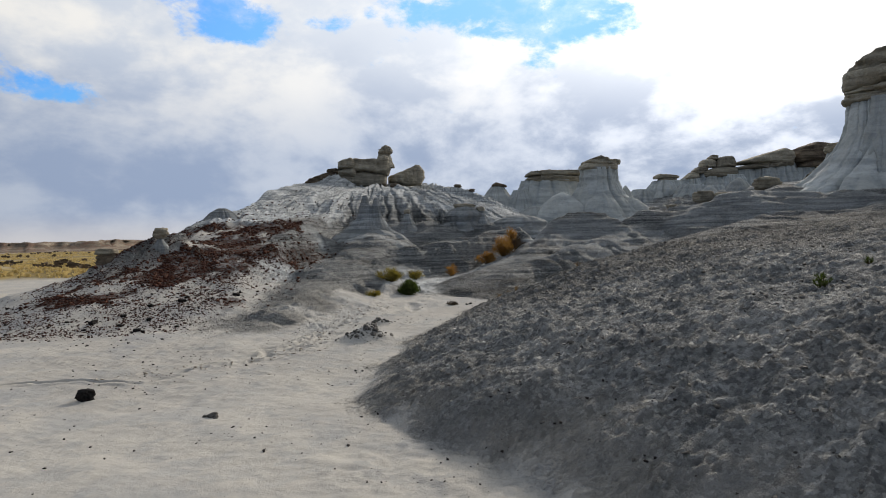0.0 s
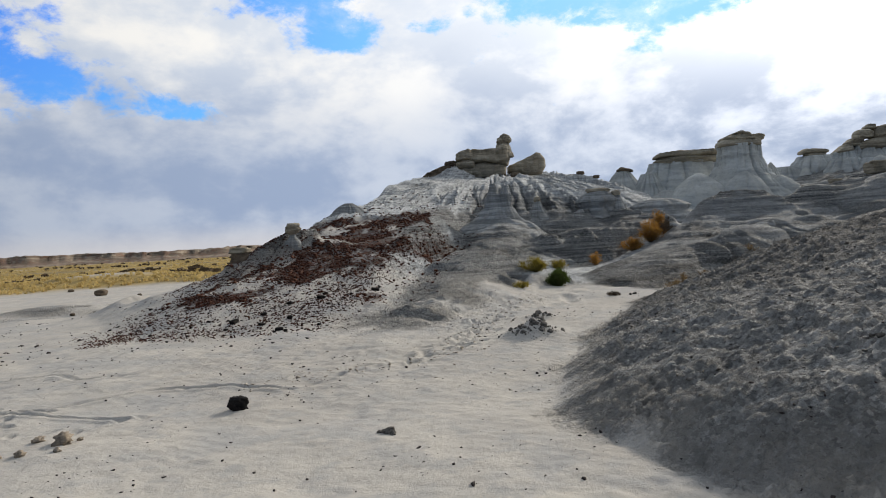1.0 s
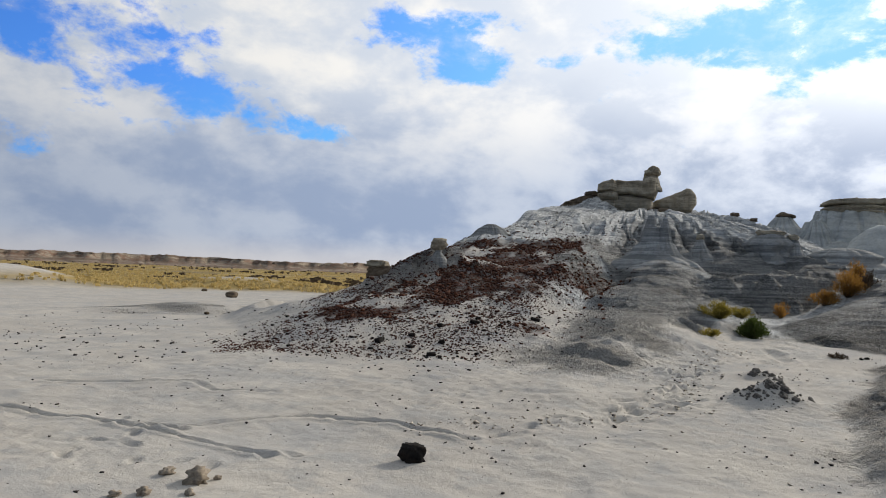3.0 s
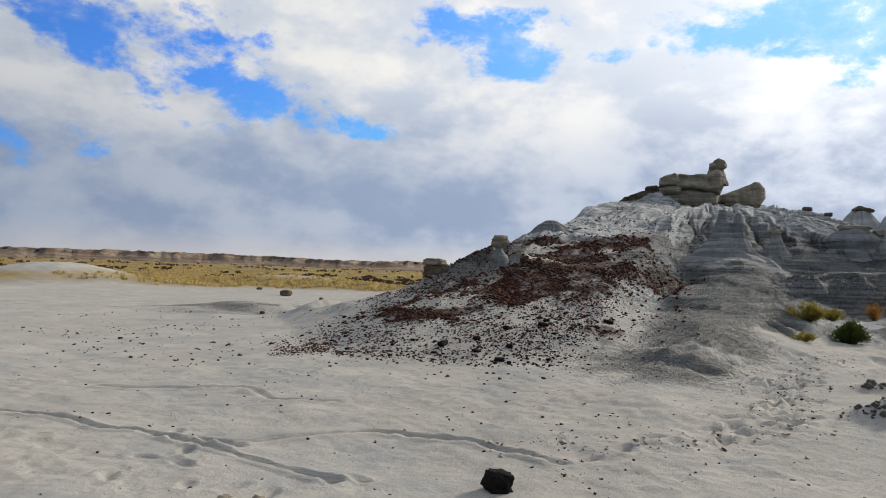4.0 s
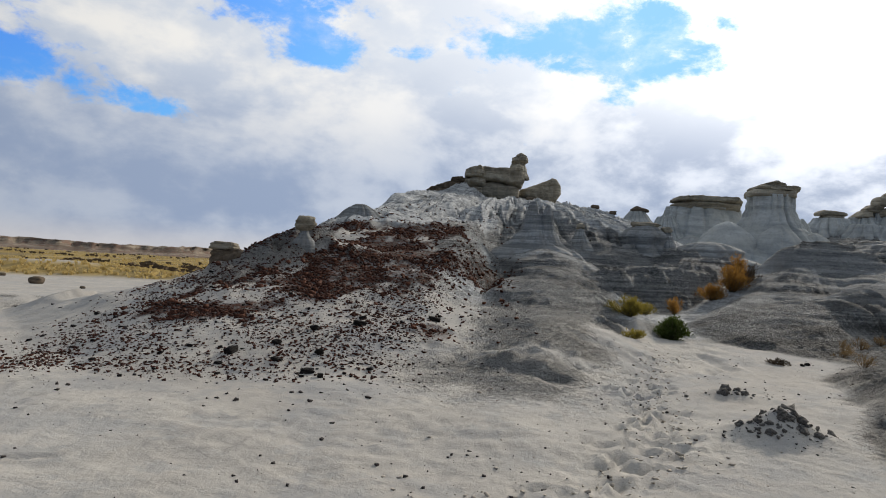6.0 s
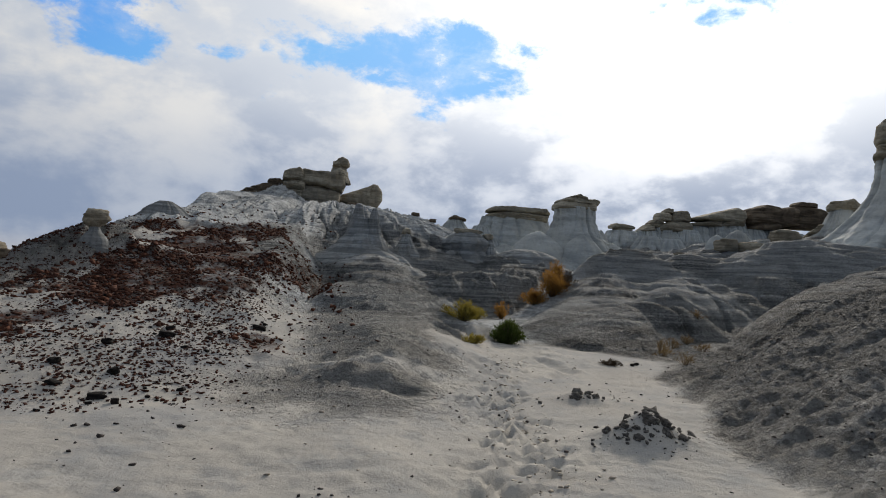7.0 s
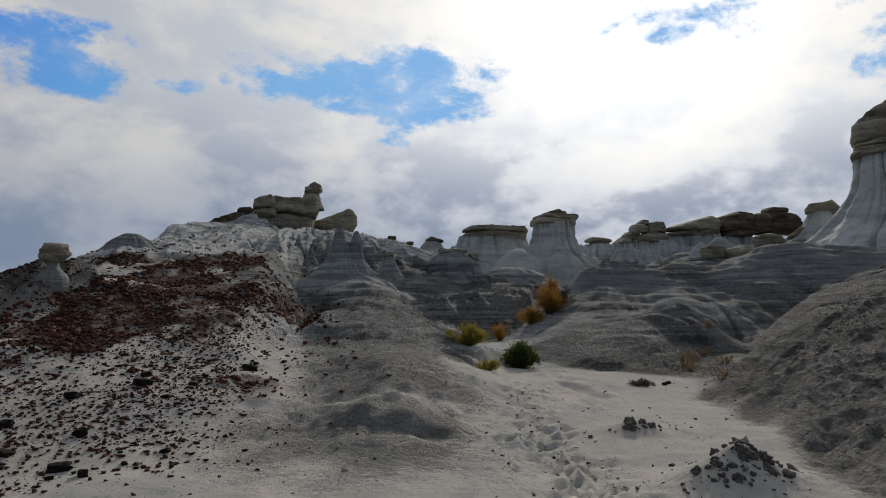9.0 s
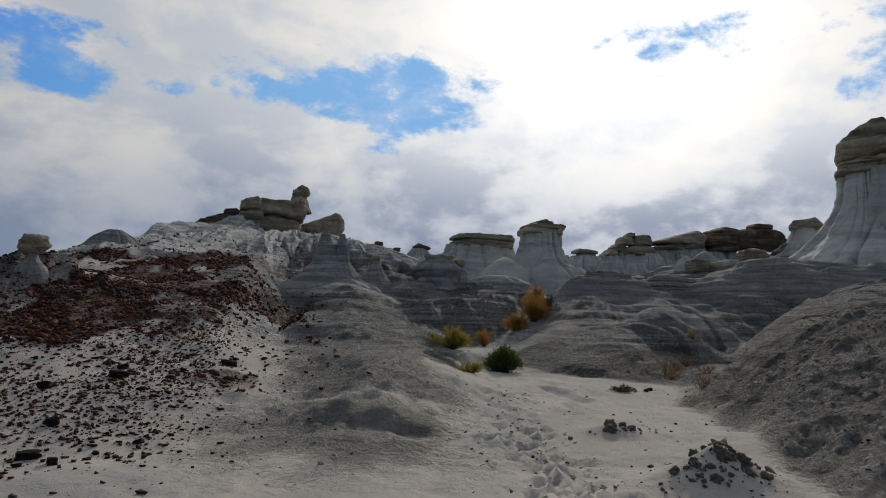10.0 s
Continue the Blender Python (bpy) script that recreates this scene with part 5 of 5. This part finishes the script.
# dark chips added along the cleft beds, standing in for the gullies' shade
x, y, s = strewn(4, 46000, -10, 6, 22.0, 41.0, lambda x, y: smooth(y - np.interp(x, CAP_X, CAP_Y), 0, 0.6) * clefts(x, y) ** 2 * 0.8 * smooth(fbm(x * 0.4, y * 0.4, 3, 107), -0.2, 0.2) * smooth(np.interp(y, EDGE_Y, EDGE_X) - x, 0, 1), 0.02, 0.10)
chips("gully_shade_chips", "dark chips added in the gullies under the crest to deepen their shade", x, y, s, DARKSTONE, 24)
x, y, s = strewn(5, 7000, -9, 2.0, 4.5, 16, lambda x, y: 0.10 + 0.5 * smooth(fbm(x * 1.1, y * 1.1, 3, 109), 0.08, 0.3), 0.006, 0.028)
near_trail = [(-4.6, 8.9), (-3.2, 9.6), (-2.35, 10.6), (-2.1, 12.5), (-1.9, 14.0), (-1.3, 15.3)]
u, v, w = strewn(8, 9000, -5, -0.8, 8.4, 15.6, lambda x, y: 0.8 * np.exp(-(way_off(x, y, near_trail)[0] / 0.20) ** 2) + 0.03, 0.006, 0.034)
chips("crust_flakes", "broken flakes of pale crust along a trodden line in the sand", u, v, w, CRUST, 28, 0.45)
u, v, w = strewn(9, 1300, -2.1, -0.7, 10.7, 11.9, lambda x, y: bump(x, y, -1.42, 11.22, 0.36, 0.20, 0.6), 0.006, 0.030)
chips("heap_crumbs", "dark crumbs of dried mud coating a small sand hump", u, v, w, CLOD, 29, 0.7)
chips("sand_crumbs", "tiny dark crumbs scattered on the sand", x, y, s, DARKSTONE, 25)
x, y, s = strewn(6, 9000, -1.0, 8.0, 3.0, 17, lambda x, y: smooth(x - np.interp(y, FOOT_Y, FOOT_X), 0.2, 1.0) * (0.25 + 0.7 * smooth(fbm(x * 1.3, y * 1.3, 3, 111), 0.0, 0.3)), 0.010, 0.04)
chips("mound_crumbs", "loose grey crumbs of dried clay on the mound", x, y, s, CLOD, 26)


# ---------------- shrubs ----------------
def shrub(label, x, y, wide, tall, leaves, mat, seed, blade=0.05, thin=0.25, droop=0.0, category="shrub", group=""):
    """Woody stems that fan out from the root, each clothed with small narrow leaves, with an uneven top."""
    rs = random.Random(seed)
    t = thing("shrub", label, category, (x, y, ground_z(x, y) - 0.02), group)
    bm, lf = bmesh.new(), bmesh.new()
    count = max(9, int(leaves / 26))
    clumps = [(rs.uniform(0, 6.28), rs.uniform(0.65, 1.1)) for _ in range(6)]
    for k in range(count):
        a, grow = clumps[k % 6]
        a += rs.gauss(0, 0.5)
        out = rs.random() ** 0.5
        reach = wide / 2 * out * grow
        top = Vector((math.cos(a) * reach, math.sin(a) * reach, tall * (0.5 + 0.5 * grow) * (1 - 0.62 * out ** 3) * rs.uniform(0.72, 1.08)))
        foot = Vector((math.cos(a), math.sin(a), 0)) * wide * 0.10 * rs.random()
        bend = foot.lerp(top, 0.5) + Vector((rs.uniform(-1, 1) * 0.5, rs.uniform(-1, 1) * 0.5, 0.7 - droop)) * wide * 0.08
        last = None
        for f in (0, 0.35, 0.7, 1.0):
            p = foot * (1 - f) ** 2 + bend * 2 * f * (1 - f) + top * f * f
            r = 0.006 * (1 - 0.75 * f) + 0.0012
            ring = [bm.verts.new(p + Vector((math.cos(b), math.sin(b), 0)) * r) for b in (0, 2.09, 4.19)]
            if last:
                for i in range(3):
                    bm.faces.new((last[i], last[(i + 1) % 3], ring[(i + 1) % 3], ring[i]))
            last = ring
        for j in range(int(leaves * 1.9 / count)):
            f = 1 - 0.85 * rs.random() ** 1.5
            p = foot * (1 - f) ** 2 + bend * 2 * f * (1 - f) + top * f * f
            p = p + Vector((rs.gauss(0, 1), rs.gauss(0, 1), rs.gauss(0, 0.7))) * wide * 0.05
            p.z = max(p.z, 0.02)
            d = (top - foot).normalized() * 0.7 + Vector((rs.gauss(0, 0.5), rs.gauss(0, 0.5), 0.35 - droop + rs.gauss(0, 0.35)))
            d.normalize()
            side = d.cross(Vector((rs.gauss(0, 1), rs.gauss(0, 1), rs.gauss(0, 1)))).normalized()
            n = blade * rs.uniform(0.5, 1.25)
            q = [p - side * n * thin * 0.3, p + d * n * 0.5 - side * n * thin * 0.5, p + d * n, p + d * n * 0.5 + side * n * thin * 0.5]
            lf.faces.new([lf.verts.new(v) for v in q])
    part("stem", bm, TWIG, t)
    part("crown", lf, mat, t)
    return t


shrub("round dense green shrub at the edge of the wash", -0.90, 16.95, 0.64, 0.38, 4200, GREEN, 501, 0.045, 0.35)
shrub("yellow-green rabbitbrush beside the clay slope", -1.45, 18.0, 0.75, 0.36, 1700, YELLOW, 503, 0.07, 0.2)
shrub("small yellow-green rabbitbrush beside a larger one", -0.85, 19.6, 0.5, 0.28, 900, YELLOW, 505, 0.06, 0.2)
shrub("low yellow tuft on the wash bank", -1.72, 16.0, 0.42, 0.14, 420, YELLOW, 507, 0.06, 0.2)
shrub("dry orange brush in the head of the wash", 0.28, 21.6, 0.45, 0.42, 520, ORANGE, 509, 0.08, 0.16, group="dry orange brush")
shrub("dry orange brush filling the head of the wash", 1.55, 22.9, 0.8, 0.42, 1300, ORANGE, 511, 0.08, 0.16, group="dry orange brush")
shrub("dry orange brush filling the head of the wash", 2.15, 23.3, 1.0, 0.70, 2000, ORANGE, 513, 0.08, 0.16, group="dry orange brush")
shrub("tall dry orange brush against the clay bank", 2.45, 24.0, 0.8, 0.78, 1500, ORANGE, 515, 0.08, 0.16, group="dry orange brush")
shrub("dry rust brown brush beside orange brush", 2.6, 23.5, 0.7, 0.5, 800, TWIG, 517, 0.08, 0.16, group="dry orange brush")
for k, (x, y, w, h, n, m) in enumerate(((1.55, 16.3, 0.45, 0.16, 110, DRY), (1.85, 16.9, 0.34, 0.24, 120, DRY), (2.5, 17.7, 0.36, 0.20, 130, DRY), (3.1, 18.2, 0.3, 0.18, 110, DRY), (2.9, 17.3, 0.5, 0.14, 120, DRY), (4.0, 19.3, 0.4, 0.18, 120, DRY), (1.3, 15.2, 0.3, 0.2, 90, DRY))):
    shrub("sparse dry weed growing along a small gully", x, y, w, h, n, m, 520 + k, 0.07, 0.12, category="dry weed", group="dry weeds along the gully")
shrub("dark twiggy plant on the sand of the wash", 0.18, 15.3, 0.34, 0.10, 260, TWIG, 531, 0.05, 0.2, category="dry weed")
shrub("small grey-green weed on the clay mound", 3.78, 6.55, 0.20, 0.17, 240, GREEN, 533, 0.035, 0.25, category="weed")
shrub("small grey-green weed on the clay mound", 4.6, 7.1, 0.10, 0.10, 80, GREEN, 535, 0.03, 0.25, category="weed")


# ---------------- grass and brush of the plain ----------------
def plain_grass(name, label, count, seed, mat, tall, wide, lo, hi, blades, patchy):
    rs = np.random.RandomState(seed)
    r, a = lo * (hi / lo) ** rs.rand(count), np.radians(rs.uniform(-88, -8, count))
    x, y = -4 + r * np.sin(a), 7 + r * np.cos(a)
    keep = (soils(x, y, True)[3] > 0.5) & (fbm(x * 0.06, y * 0.06, 3, 121) > patchy)
    x, y = x[keep], y[keep]
    z = soils(x, y)
    n = len(x)
    k = np.arange(n)
    v = []
    for b in range(blades):
        t = rs.uniform(0, 6.28, n)
        h = tall * rs.uniform(0.5, 1.2, n)
        w = wide * rs.uniform(0.5, 1.2, n)
        c, s = np.cos(t), np.sin(t)
        off = np.stack([rs.normal(0, wide * 0.6, n), rs.normal(0, wide * 0.6, n)], -1)
        px, py = x + off[:, 0], y + off[:, 1]
        v += [np.stack([px - c * w * 0.3, py - s * w * 0.3, z - 0.03], -1), np.stack([px + c * w * 0.3, py + s * w * 0.3, z - 0.03], -1),
              np.stack([px + c * w * 0.9 + rs.normal(0, w * 0.3, n), py + s * w * 0.9, z + h * 0.8], -1), np.stack([px - c * w * 0.7, py - s * w * 0.7, z + h], -1)]
    co = np.stack(v, 1).reshape(-1, 3)
    f = np.arange(len(co)).reshape(-1, 4)
    me = bpy.data.meshes.new(name)
    me.from_pydata(co.tolist(), [], f.tolist())
    me.materials.append(mat)
    tagged(new(name, me), label, "grass", kind="stuff")


plain_grass("plain_grass", "straw yellow bunch grass covering the plain", 17000, 41, STRAW, 0.20, 0.14, 40, 300, 4, -0.25)
plain_grass("plain_brush", "dark scattered brush on the grass plain", 1500, 43, TWIG, 0.45, 0.45, 60, 340, 6, 0.05)
